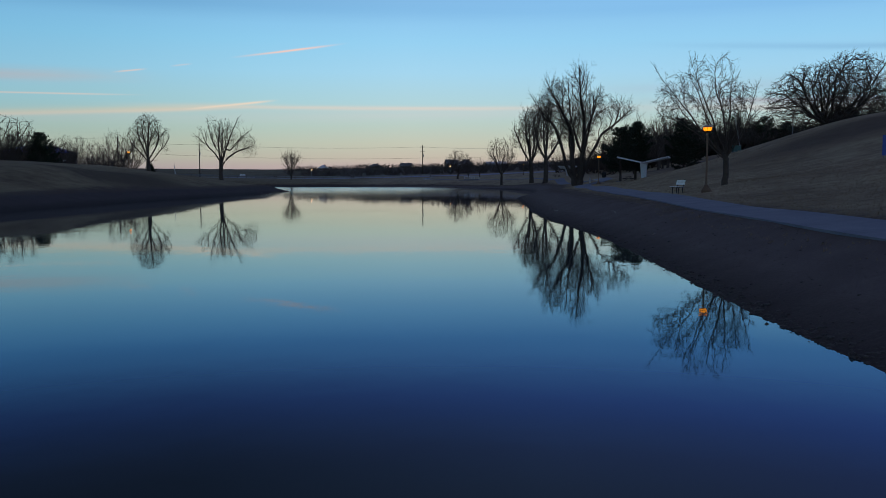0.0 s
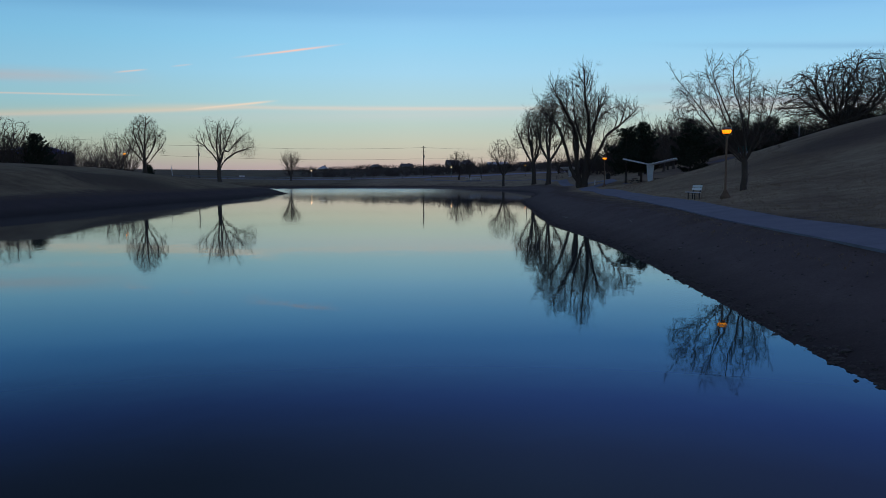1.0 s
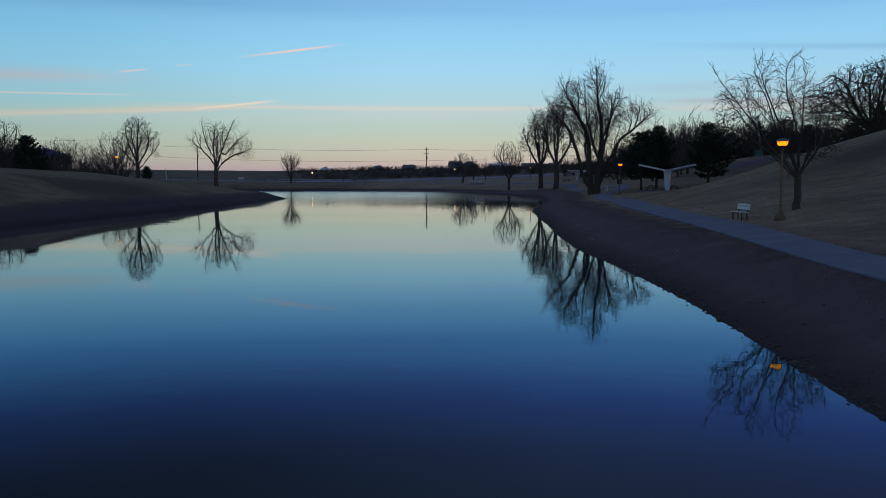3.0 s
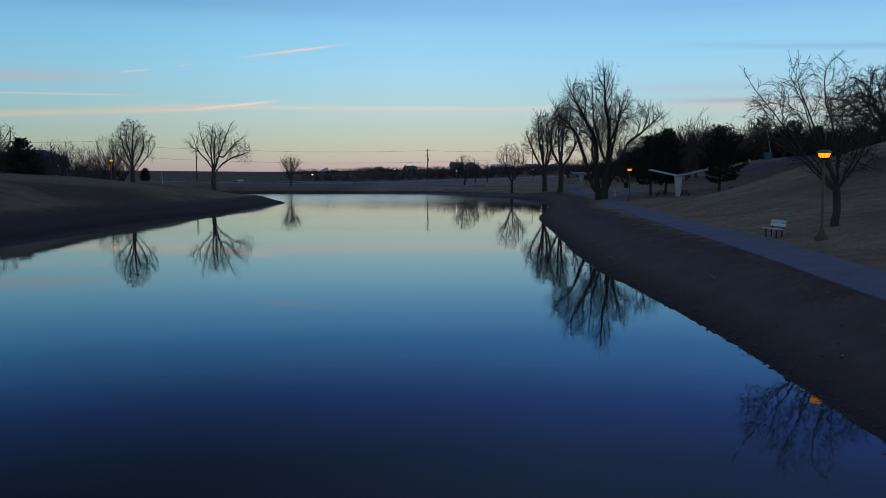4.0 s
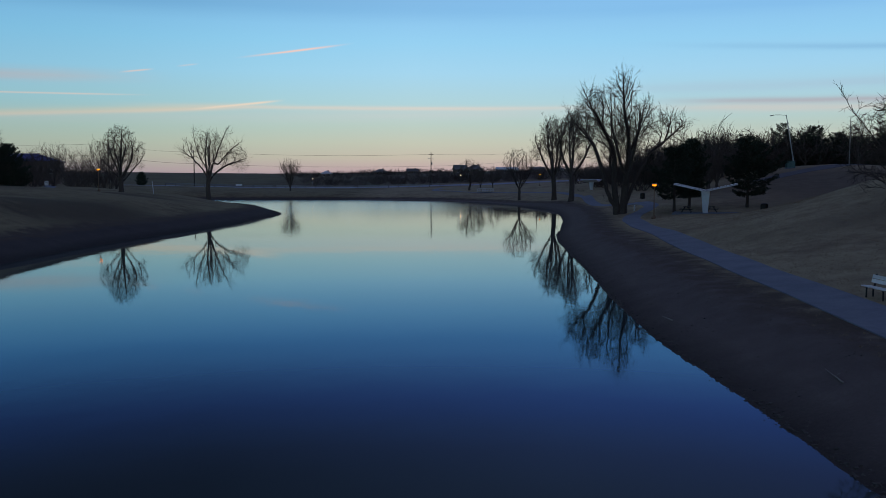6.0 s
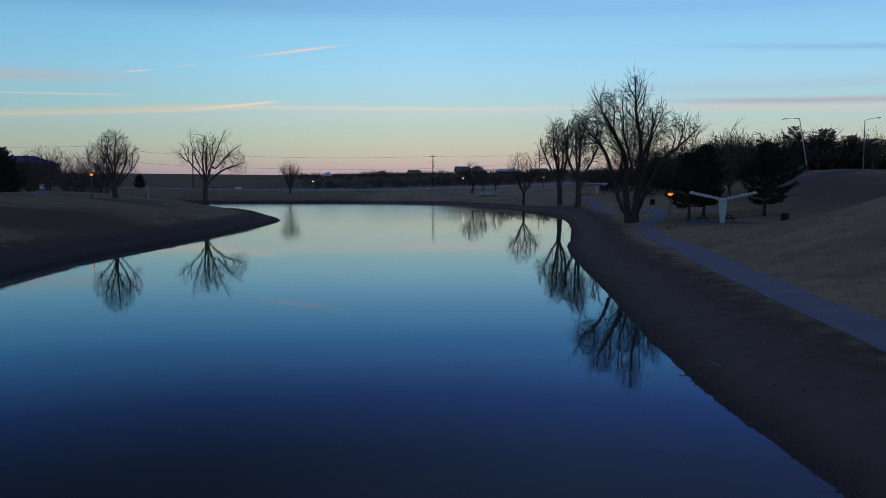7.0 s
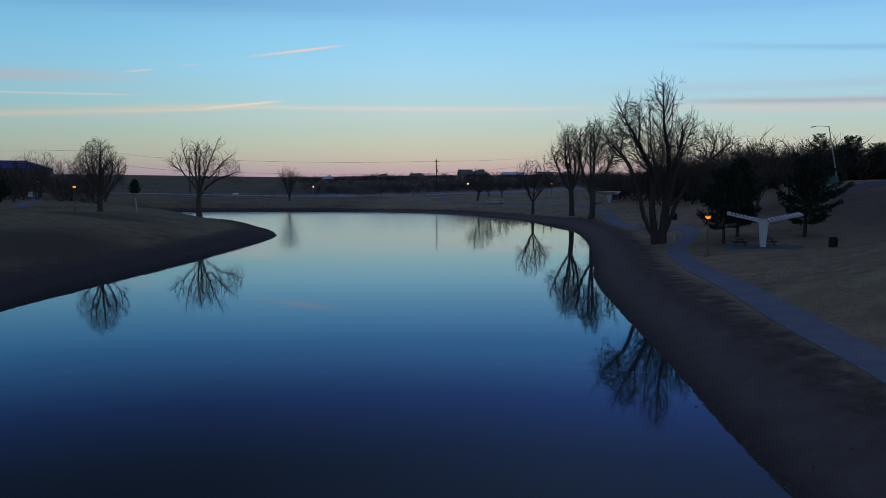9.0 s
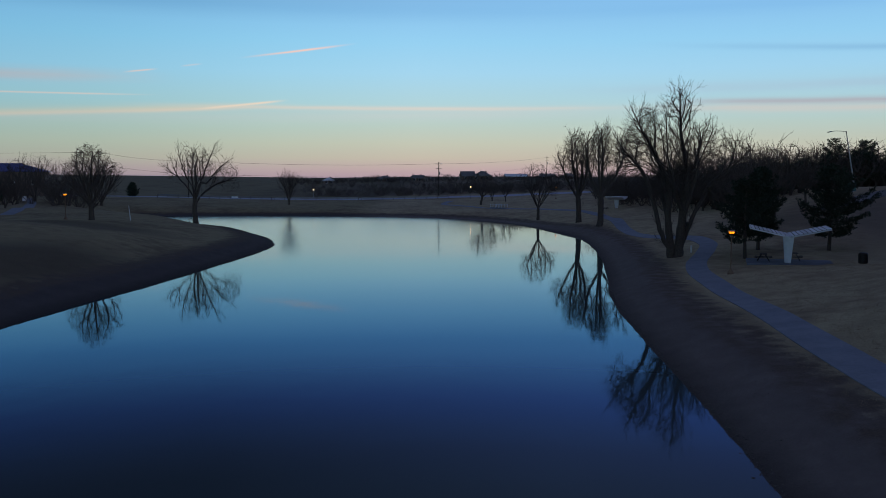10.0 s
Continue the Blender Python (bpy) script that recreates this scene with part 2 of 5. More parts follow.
GROUND, WATER = ground_material(), water_material()
CONCRETE = worn("path_concrete", (0.145, 0.163, 0.215), (0.22, 0.245, 0.305), 0.6, 0.85, relief=0.006)
# the far road's bluish sheen is put into its base colour
SHEENROAD = worn("sheen_tinted_road", (0.30, 0.33, 0.44), (0.42, 0.45, 0.58), 0.4, 0.8)
ASPHALT = worn("road_asphalt", (0.09, 0.09, 0.105), (0.17, 0.17, 0.195), 0.5, 0.8)
BARK = worn("bark", (0.055, 0.042, 0.034), (0.12, 0.095, 0.078), 5.0, 0.95, relief=0.02)
TWIG = worn("twig_bark", (0.06, 0.046, 0.04), (0.11, 0.085, 0.07), 3.0, 0.95, relief=0)
# far twigs: bark tone lifted and greyed, distance haze put into the colour
HAZETWIG = worn("haze_paled_twigs", (0.085, 0.068, 0.063), (0.15, 0.12, 0.11), 0.05, 0.95, relief=0)
NEEDLE = worn("pine_needles", (0.018, 0.03, 0.018), (0.04, 0.055, 0.032), 2.0, 0.9, relief=0)
WHITE = worn("white_paint", (0.76, 0.77, 0.78), (0.88, 0.88, 0.87), 5.0, 0.5, relief=0.002)
DARKMETAL = worn("dark_iron", (0.02, 0.02, 0.022), (0.05, 0.045, 0.04), 8.0, 0.5, 0.6)
GALV = worn("galvanised_steel", (0.2, 0.2, 0.215), (0.32, 0.32, 0.34), 4.0, 0.45, 0.7)
RUST = worn("weathered_brown_post", (0.16, 0.10, 0.065), (0.26, 0.17, 0.11), 5.0, 0.85)
POLEWOOD = worn("creosote_pole", (0.05, 0.038, 0.03), (0.11, 0.085, 0.065), 4.0, 0.9)
STONE = worn("shore_stone", (0.055, 0.048, 0.045), (0.15, 0.13, 0.12), 3.0, 0.9, relief=0.01)
WALLM = worn("brick_wall", (0.16, 0.11, 0.09), (0.26, 0.19, 0.15), 2.0, 0.9)
BLUEROOF = worn("blue_metal_roof", (0.04, 0.05, 0.20), (0.07, 0.08, 0.28), 1.0, 0.5, 0.0)
SHELTERM = worn("pale_painted_concrete", (0.62, 0.64, 0.70), (0.78, 0.79, 0.84), 3.0, 0.6, relief=0.003)
GREYROOF = worn("grey_shingle", (0.12, 0.12, 0.13), (0.22, 0.21, 0.21), 2.0, 0.8)
DRY = worn("dry_grass_blades", (0.26, 0.192, 0.12), (0.435, 0.33, 0.212), 1.0, 0.95, relief=0)


def glow(name, color, power):
    m = bpy.data.materials.new(name)
    m.use_nodes = True
    b = m.node_tree.nodes["Principled BSDF"]
    b.inputs["Base Color"].default_value = (*color, 1)
    b.inputs["Emission Color"].default_value = (*color, 1)
    b.inputs["Emission Strength"].default_value = power
    return m


SODIUM = glow("sodium_light", (1.0, 0.25, 0.006), 2.2)
WARMLAMP = glow("warm_lamp", (1.0, 0.55, 0.24), 3.5)
CABIN = material("window_glass_dark", 0.08)[0]
CABIN.node_tree.nodes["Principled BSDF"].inputs["Base Color"].default_value = (0.02, 0.022, 0.026, 1)


# ---------- the lie of the land ----------
SHORE = [(5.2, -70), (5.4, -20), (5.9, 10), (6.45, 24), (7.15, 40), (6.75, 57), (7.5, 73), (8.4, 87), (9.3, 104), (10.6, 118), (12.9, 132), (15.8, 152),
         (18.0, 172), (19.0, 192), (18.2, 206), (15.0, 220), (11.5, 238), (5, 254), (-6, 268), (-20, 277), (-42, 282), (-70, 281), (-92, 275), (-88, 264),
         (-72, 252), (-58, 232), (-46, 212), (-38, 196), (-33.4, 182), (-31.6, 170), (-32, 150), (-33.3, 130), (-35.1, 110), (-35.4, 96), (-35.1, 80), (-35.2, 60), (-35, 10), (-34, -70)]
MOUNDS = [(46, 88, 13, 2.93), (34, 100, 9, 0.63), (50, 62, 16, 4.54), (62, 100, 20, 5.77), (30, 60, 12, -0.78), (30, 140, 14, 0.19), (46, 128, 12, -1.89),
          (72, 196, 20, 4.56), (52, 165, 15, 1.25), (95, 150, 35, 5.63), (40, 200, 20, -0.95), (85, 245, 30, 6.41), (40, 20, 25, 2.28), (26, 104, 8, -0.84),
          (22, 42, 9, -0.69), (60, 300, 28, 2.36), (40, 44, 10, 1.98), (17, 55, 6, 0.44), (24, 206, 9, 1.76), (120, 420, 80, 6.0)]
# the mound across the water and the ground beyond it
MOUNDS += [(-52, 106, 14, 1.92), (-60, 150, 14, 2.28), (-62, 178, 11, 1.62), (-80, 120, 22, 3.45), (-88, 205, 22, 3.2), (-150, 320, 55, 3.49), (30, 365, 40, 0.7),
           (-110, 290, 30, -0.5), (-108, 250, 18, 1.96), (-90, 150, 16, 2.13), (60, 620, 130, 4.5)]


def spline(points, n, closed=False):
    pts = np.array(points, float)
    m = len(pts)
    out = []
    for i in range(m if closed else m - 1):
        a, b = pts[i - 1] if closed or i else 2 * pts[0] - pts[1], pts[i]
        c = pts[(i + 1) % m]
        d = pts[(i + 2) % m] if closed or i + 2 < m else 2 * pts[-1] - pts[-2]
        for k in range(n):
            t = k / n
            out.append(0.5 * (2 * b + (c - a) * t + (2 * a - 5 * b + 4 * c - d) * t * t + (3 * b - a - 3 * c + d) * t ** 3))
    if not closed:
        out.append(pts[-1])
    return np.array(out)


SHORELINE = spline(SHORE, 6, True)


def step(d, a, b):
    t = np.clip((d - a) / (b - a), 0, 1)
    return t * t * (3 - 2 * t)


def shore_distance(x, y):
    """Metres from the water's edge: positive on land."""
    p = np.stack([x, y], 1)
    best, inside = np.full(len(p), 1e12), np.zeros(len(p), bool)
    for a, b in zip(SHORELINE, np.roll(SHORELINE, -1, 0)):
        ab = b - a
        t = np.clip(((p - a) @ ab) / (ab @ ab), 0, 1)
        q = p - a - t[:, None] * ab
        best = np.minimum(best, (q * q).sum(1))
        if a[1] != b[1]:
            cross = (a[1] > p[:, 1]) != (b[1] > p[:, 1])
            inside ^= cross & (p[:, 0] < (b[0] - a[0]) * (p[:, 1] - a[1]) / (b[1] - a[1]) + a[0])
    return np.where(inside, -1, 1) * np.sqrt(best)


def waves(x, y):
    """Uneven ground, at two sizes."""
    return (np.sin(x * 0.31 + 1.3 * np.sin(y * 0.17)) * np.sin(y * 0.23 + 0.9 * np.sin(x * 0.13)) * 0.07
            + np.sin(x * 1.3 + 2 * np.sin(y * 0.7)) * np.sin(y * 1.1 + 1.7 * np.sin(x * 0.6)) * 0.006)


def heights(x, y):
    x, y = np.atleast_1d(np.asarray(x, float)), np.atleast_1d(np.asarray(y, float))
    d = shore_distance(x, y)
    wob = np.sin(x * 7.1 + y * 4.9) * 0.03 + np.sin(y * 2.3 - x * 0.6 + np.sin(y * 0.7)) * 0.025 + np.sin(y * 0.37 + 1.4 * np.sin(y * 0.11)) * 0.05
    ds = d + wob * np.clip(1 - np.abs(d) / 4, 0, 1)
    flat = step(y, 205, 245)  # the far bank is a low mud shelf below a small cut
    bank = (1 - flat) * (0.33 * np.minimum(ds, 3.7) + 0.08 * step(ds, 3, 8)) + flat * (0.10 * np.minimum(ds, 7.0) + 0.2 * step(ds, 8, 32))
    z = np.where(ds < 0, np.maximum(0.25 * ds, -2.5), bank)
    z = z + np.clip((y - 352) / 400, 0, 1) * 9.3
    g = sum(a * np.exp(-((x - gx) ** 2 + (y - gy) ** 2) / (2 * r * r)) for gx, gy, r, a in MOUNDS)
    z = z + 0.30 * step(d, 7.0, 8.0) * step(y, 250, 272) * (1 - step(x, 0, 8))
    far = np.clip((np.abs(x) - 150) / 400, 0, 1) * 6 * (y > -200)
    return z + (g + far) * step(d, 3.5, 15) + waves(x, y) * step(d, 1, 8), d


def ground_z(x, y):
    return float(heights(x, y)[0][0])


def mesh_from(name, verts, faces, mat, smooth=False):
    me = bpy.data.meshes.new(name)
    me.from_pydata([tuple(v) for v in verts] if not isinstance(verts, np.ndarray) else verts.tolist(), [], faces if isinstance(faces, list) else faces.tolist())
    me.materials.append(mat)
    if smooth:
        me.polygons.foreach_set("use_smooth", np.ones(len(me.polygons), bool))
    me.update()
    return me


def lines(*runs):
    """Coordinates from runs of (start, end, spacing)."""
    out = []
    for a, b, s in runs:
        out += list(np.arange(a, b - 1e-6, s))
    return np.array(out + [runs[-1][1]])


def grid_faces(nx, ny):
    i = np.arange(nx - 1)[None, :] + np.arange(ny - 1)[:, None] * nx
    return np.stack([i, i + 1, i + 1 + nx, i + nx], -1).reshape(-1, 4)


def build_ground():
    xs = lines((-2600, -600, 200), (-600, -200, 40), (-200, -110, 6), (-110, -60, 2), (-60, -26, 0.8), (-26, 4, 5), (4, 32, 0.45), (32, 60, 1.2), (60, 120, 4), (120, 240, 12), (240, 600, 40), (600, 2600, 200))
    ys = lines((-1400, -100, 130), (-100, -10, 5), (-10, 110, 0.6), (110, 300, 1.2), (300, 420, 4), (420, 900, 16), (900, 4200, 110))
    gx, gy = np.meshgrid(xs, ys)
    z, d = heights(gx.ravel(), gy.ravel())
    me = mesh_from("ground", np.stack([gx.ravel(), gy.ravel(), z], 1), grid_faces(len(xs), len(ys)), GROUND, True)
    at = me.attributes.new("shore_distance", "FLOAT", "POINT")
    at.data.foreach_set("value", np.clip(d, -20, 60).astype(np.float32))
    return tagged(new("ground", me), "dormant tan grass slopes with bare dirt banks at the water", "ground", kind="structure")


build_ground()
wxs, wys = lines((-140, 30, 10)), lines((-75, 300, 15))
wx, wy = np.meshgrid(wxs, wys)
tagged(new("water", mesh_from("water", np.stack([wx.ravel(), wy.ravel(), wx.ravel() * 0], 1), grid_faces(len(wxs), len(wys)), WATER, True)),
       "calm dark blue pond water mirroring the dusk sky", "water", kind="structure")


def ribbon(name, centre, width, mat, label, lift=0.05, n=8, category="path"):
    """A paved strip that follows the ground, with real edges."""
    c = spline(centre, n)
    tan = np.gradient(c, axis=0)
    tan /= np.linalg.norm(tan, axis=1)[:, None]
    side = np.stack([tan[:, 1], -tan[:, 0]], 1)
    offs = np.linspace(-width / 2, width / 2, 5)
    verts, m = [], len(c)
    tops = []
    for o in offs:
        q = c + side * o
        tops.append(np.column_stack([q, heights(q[:, 0], q[:, 1])[0] + lift]))
    rows_ = [tops[0] - (0, 0, 0.3)] + tops + [tops[-1] - (0, 0, 0.3)]
    v = np.concatenate(rows_)
    f = []
    for r in range(len(rows_) - 1):
        for i in range(m - 1):
            f.append((r * m + i, (r + 1) * m + i, (r + 1) * m + i + 1, r * m + i + 1))
    return tagged(new(name, mesh_from(name, v, f, mat, False)), label, category, kind="structure")


PATH = [(8.6, -70), (9.4, -20), (10.2, 2), (11.0, 20), (12.1, 36), (13.8, 54), (15.1, 72), (16.2, 85), (17.7, 100), (18.9, 114), (20.3, 124), (22.6, 133), (26.2, 142),
        (28.6, 149), (29.3, 157), (28, 166), (26.7, 175), (27, 190), (28.8, 212), (30.4, 234), (28.5, 254), (21, 272), (9.8, 285.6), (2, 296), (-6, 312), (-4, 335)]
ribbon("pavement_pond_path", PATH, 2.15, CONCRETE, "grey-blue concrete walking path winding along the pond")
ribbon("pavement_hill_path", [(-82, 190), (-87, 204), (-108, 251), (-137, 310)], 2.4, CONCRETE, "pale concrete path over the far mound")
ribbon("road", [(52, 172), (66, 182), (80, 189), (110, 196), (160, 204)], 5, ASPHALT, "grey asphalt road along the top of the slope", category="road")
ribbon("road_beyond_pond", [(-300, 352), (-180, 355), (-105, 360), (-54, 362), (-4, 361), (60, 366), (200, 380)], 9, SHEENROAD, "road beyond the far bank, its pale sheen in the colour", category="road")


# ---------- building blocks ----------
class Shape:
    """Gathers boxes, tubes and prisms into one mesh."""

    def __init__(self):
        self.v, self.f = [], []

    def add(self, verts, faces):
        k = len(self.v)
        self.v += [tuple(p) for p in verts]
        self.f += [tuple(i + k for i in q) for q in faces]
        return self

    def box(self, centre, size, m=None, chamfer=0.0):
        bm = bmesh.new()
        bmesh.ops.create_cube(bm, size=1.0)
        for w in bm.verts:
            w.co = Vector((w.co.x * size[0], w.co.y * size[1], w.co.z * size[2]))
        if chamfer:
            bmesh.ops.bevel(bm, geom=list(bm.edges), offset=chamfer, segments=1, affect="EDGES")
        bm.verts.index_update()
        mm = Matrix.Translation(centre) @ (m or Matrix())
        self.add([mm @ w.co for w in bm.verts], [[w.index for w in q.verts] for q in bm.faces])
        bm.free()
        return self

    def tube(self, p0, p1, r0, r1, n=10):
        p0, p1 = Vector(p0), Vector(p1)
        q = (p1 - p0).to_track_quat("Z", "Y")
        vs = []
        for p, r in ((p0, r0), (p1, r1)):
            vs += [p + q @ Vector((r * math.cos(2 * math.pi * i / n), r * math.sin(2 * math.pi * i / n), 0)) for i in range(n)]
        fs = [(i, (i + 1) % n, n + (i + 1) % n, n + i) for i in range(n)] + [tuple(range(n))[::-1], tuple(range(n, 2 * n))]
        return self.add(vs, fs)

    def lathe(self, profile, n=16, z0=0.0):
        vs, fs = [], []
        for r, z in profile:
            vs += [(r * math.cos(2 * math.pi * i / n), r * math.sin(2 * math.pi * i / n), z + z0) for i in range(n)]
        for k in range(len(profile) - 1):
            fs += [(k * n + i, k * n + (i + 1) % n, (k + 1) * n + (i + 1) % n, (k + 1) * n + i) for i in range(n)]
        fs += [tuple(range(n))[::-1], tuple(range((len(profile) - 1) * n, len(profile) * n))]
        return self.add(vs, fs)

    def mesh(self, name, mat, smooth=False):
        return mesh_from(name, self.v, self.f, mat, smooth)


def part(name, shape, mat, parent, label="", smooth=False):
    ob = new(name, shape.mesh(name, mat, smooth) if isinstance(shape, Shape) else shape)
    ob.parent = parent
    if label:
        ob["label"] = label
    return ob


def thing(name, label, category, group="", m=None):
    ob = new(name)
    ob.empty_display_size = 0.3
    if m is not None:
        ob.matrix_basis = m
    return tagged(ob, label, category, group)


# ---------- bare trees ----------
def tubes_mesh(name, branches, sides, mat):
    """Tapered tubes along many polylines, joined in one mesh."""
    groups = {}
    for p, r in branches:
        groups.setdefault(len(p), []).append((p, r))
    allv, allf, base = [], [], 0
    ang = np.arange(sides) * 2 * np.pi / sides
    for n, items in groups.items():
        p = np.array([i[0] for i in items])
        r = np.array([i[1] for i in items])
        t = np.gradient(p, axis=1)
        t /= np.linalg.norm(t, axis=2)[..., None] + 1e-9
        ref = np.where(np.abs(t[..., 2:3]) > 0.8, np.array([1.0, 0, 0]), np.array([0, 0, 1.0]))
        u = np.cross(t, ref)
        u /= np.linalg.norm(u, axis=2)[..., None] + 1e-9
        w = np.cross(t, u)
        ring = p[:, :, None, :] + r[:, :, None, None] * (u[:, :, None, :] * np.cos(ang)[:, None] + w[:, :, None, :] * np.sin(ang)[:, None])
        m = len(items)
        allv.append(ring.reshape(-1, 3))
        idx = np.arange(m * n * sides).reshape(m, n, sides) + base
        a, b = idx[:, :-1], idx[:, 1:]
        allf.append(np.stack([a, np.roll(a, -1, 2), np.roll(b, -1, 2), b], -1).reshape(-1, 4))
        base += m * n * sides
    return mesh_from(name, np.concatenate(allv), np.concatenate(allf), mat, True)


def unit(v):
    return v / (np.linalg.norm(v) + 1e-9)


def grow(rng, stems, inside, spec, thin=0.011):
    """Branches from stems (start, way, radius, length). spec, level by level: segment length, wobble, upward pull, child spacing,
    first child at, child angle, child length ratio."""
    out = []
    stack = [(np.array(p, float), unit(np.array(d, float)), r, ln, 0) for p, d, r, ln in stems]
    while stack:
        p, d, r, ln, lv = stack.pop()
        seg, wob, pull, space, first, angle, ratio = spec[lv]
        n = max(2, int(ln / seg))
        s = ln / n
        pts, ways = [p], [d]
        for i in range(n):
            d = unit(d + rng.normal(0, wob, 3) + np.array((0, 0, pull)))
            p = p + d * s
            if lv > 0 and i > 0 and not inside(p):
                break
            pts.append(p)
            ways.append(d)
            if lv == 0 and not inside(p) and i > n * 0.4:
                break
        if len(pts) < 2:
            continue
        m = len(pts)
        end = 0.07 if lv == 0 else 0.22
        rad = [max(thin * 0.7, r * (1 - (1 - end) * (k / (m - 1)) ** 0.85)) for k in range(m)]
        out.append((lv, np.array(pts), np.array(rad)))
        if lv + 1 < len(spec):
            real = s * (m - 1)
            kids = max(1, int(real * (1 - first) / space))
            turn = rng.uniform(0, 6.28)
            for k in range(kids):
                f = first + (1 - first) * (k + rng.uniform(0.2, 0.9)) / kids
                x = min(f, 0.999) * (m - 1)
                i = int(x)
                at = pts[i] + (pts[i + 1] - pts[i]) * (x - i)
                w = ways[min(i + 1, m - 1)]
                turn += 2.4 + rng.normal(0, 0.4)
                side = unit(np.cross(w, unit(rng.normal(0, 1, 3))))
                side = unit(side * math.cos(turn) + np.cross(w, side) * math.sin(turn))
                a = math.radians(angle * rng.uniform(0.7, 1.3))
                way = unit(w * math.cos(a) + side * math.sin(a))
                rr = max((rad[i] + (rad[i + 1] - rad[i]) * (x - i)) * rng.uniform(0.40, 0.64), thin)
                stack.append((at, way, rr, max(real, seg * 2) * ratio * rng.uniform(0.6, 1.15) * (1 - 0.45 * f), lv + 1))
    return out


def crown(profile, rng, cx=0.0, cy=0.0, rough=1.0):
    """Is a point in the crown? profile: (height, radius) pairs; the outline is uneven."""
    hs, rs = [p[0] for p in profile], [p[1] for p in profile]
    ph = rng.uniform(0, 6.28, 4)

    def inside(p):
        if p[2] < hs[0] or p[2] > hs[-1]:
            return p[2] < hs[0]
        a = math.atan2(p[1] - cy, p[0] - cx)
        k = 1 + rough * (0.14 * math.sin(3 * a + ph[0] + p[2] * 0.5) + 0.10 * math.sin(5 * a + ph[1] - p[2] * 0.8) + 0.08 * math.sin(p[2] * 2.1 + ph[2] + 2 * a))
        return math.hypot(p[0] - cx, p[1] - cy) < np.interp(p[2], hs, rs) * k
    return inside


def fan(rng, n, lean, r, ln, z=0.0, spread=1.0):
    """n limbs that fan out round the upright, from height z."""
    out = []
    a0 = rng.uniform(0, 6.28)
    for i in range(n):
        a = a0 + i * 6.283 / n + rng.normal(0, 0.25)
        k = math.radians(lean) * rng.uniform(0.6, 1.25)
        out.append(((0.15 * spread * math.cos(a), 0.15 * spread * math.sin(a), z), (math.sin(k) * math.cos(a), math.sin(k) * math.sin(a), math.cos(k)), r * rng.uniform(0.75, 1.1), ln * rng.uniform(0.85, 1.1)))
    return out


def limb_nodes(rng, pts, gap, wob):
    """A smooth, slightly crooked line through a limb's turning points, at even spacing."""
    c = spline(pts, 10)
    d = np.concatenate([[0], np.cumsum(np.linalg.norm(np.diff(c, axis=0), axis=1))])
    n = max(2, int(round(d[-1] / gap)) + 1)
    u = np.linspace(0, d[-1], n)
    out = np.stack([np.interp(u, d, c[:, k]) for k in range(3)], 1)
    j = np.cumsum(rng.normal(0, wob * gap, out.shape), axis=0)
    j -= np.linspace(0, 1, n)[:, None] * j[-1]
    out[1:] += j[1:]
    return out


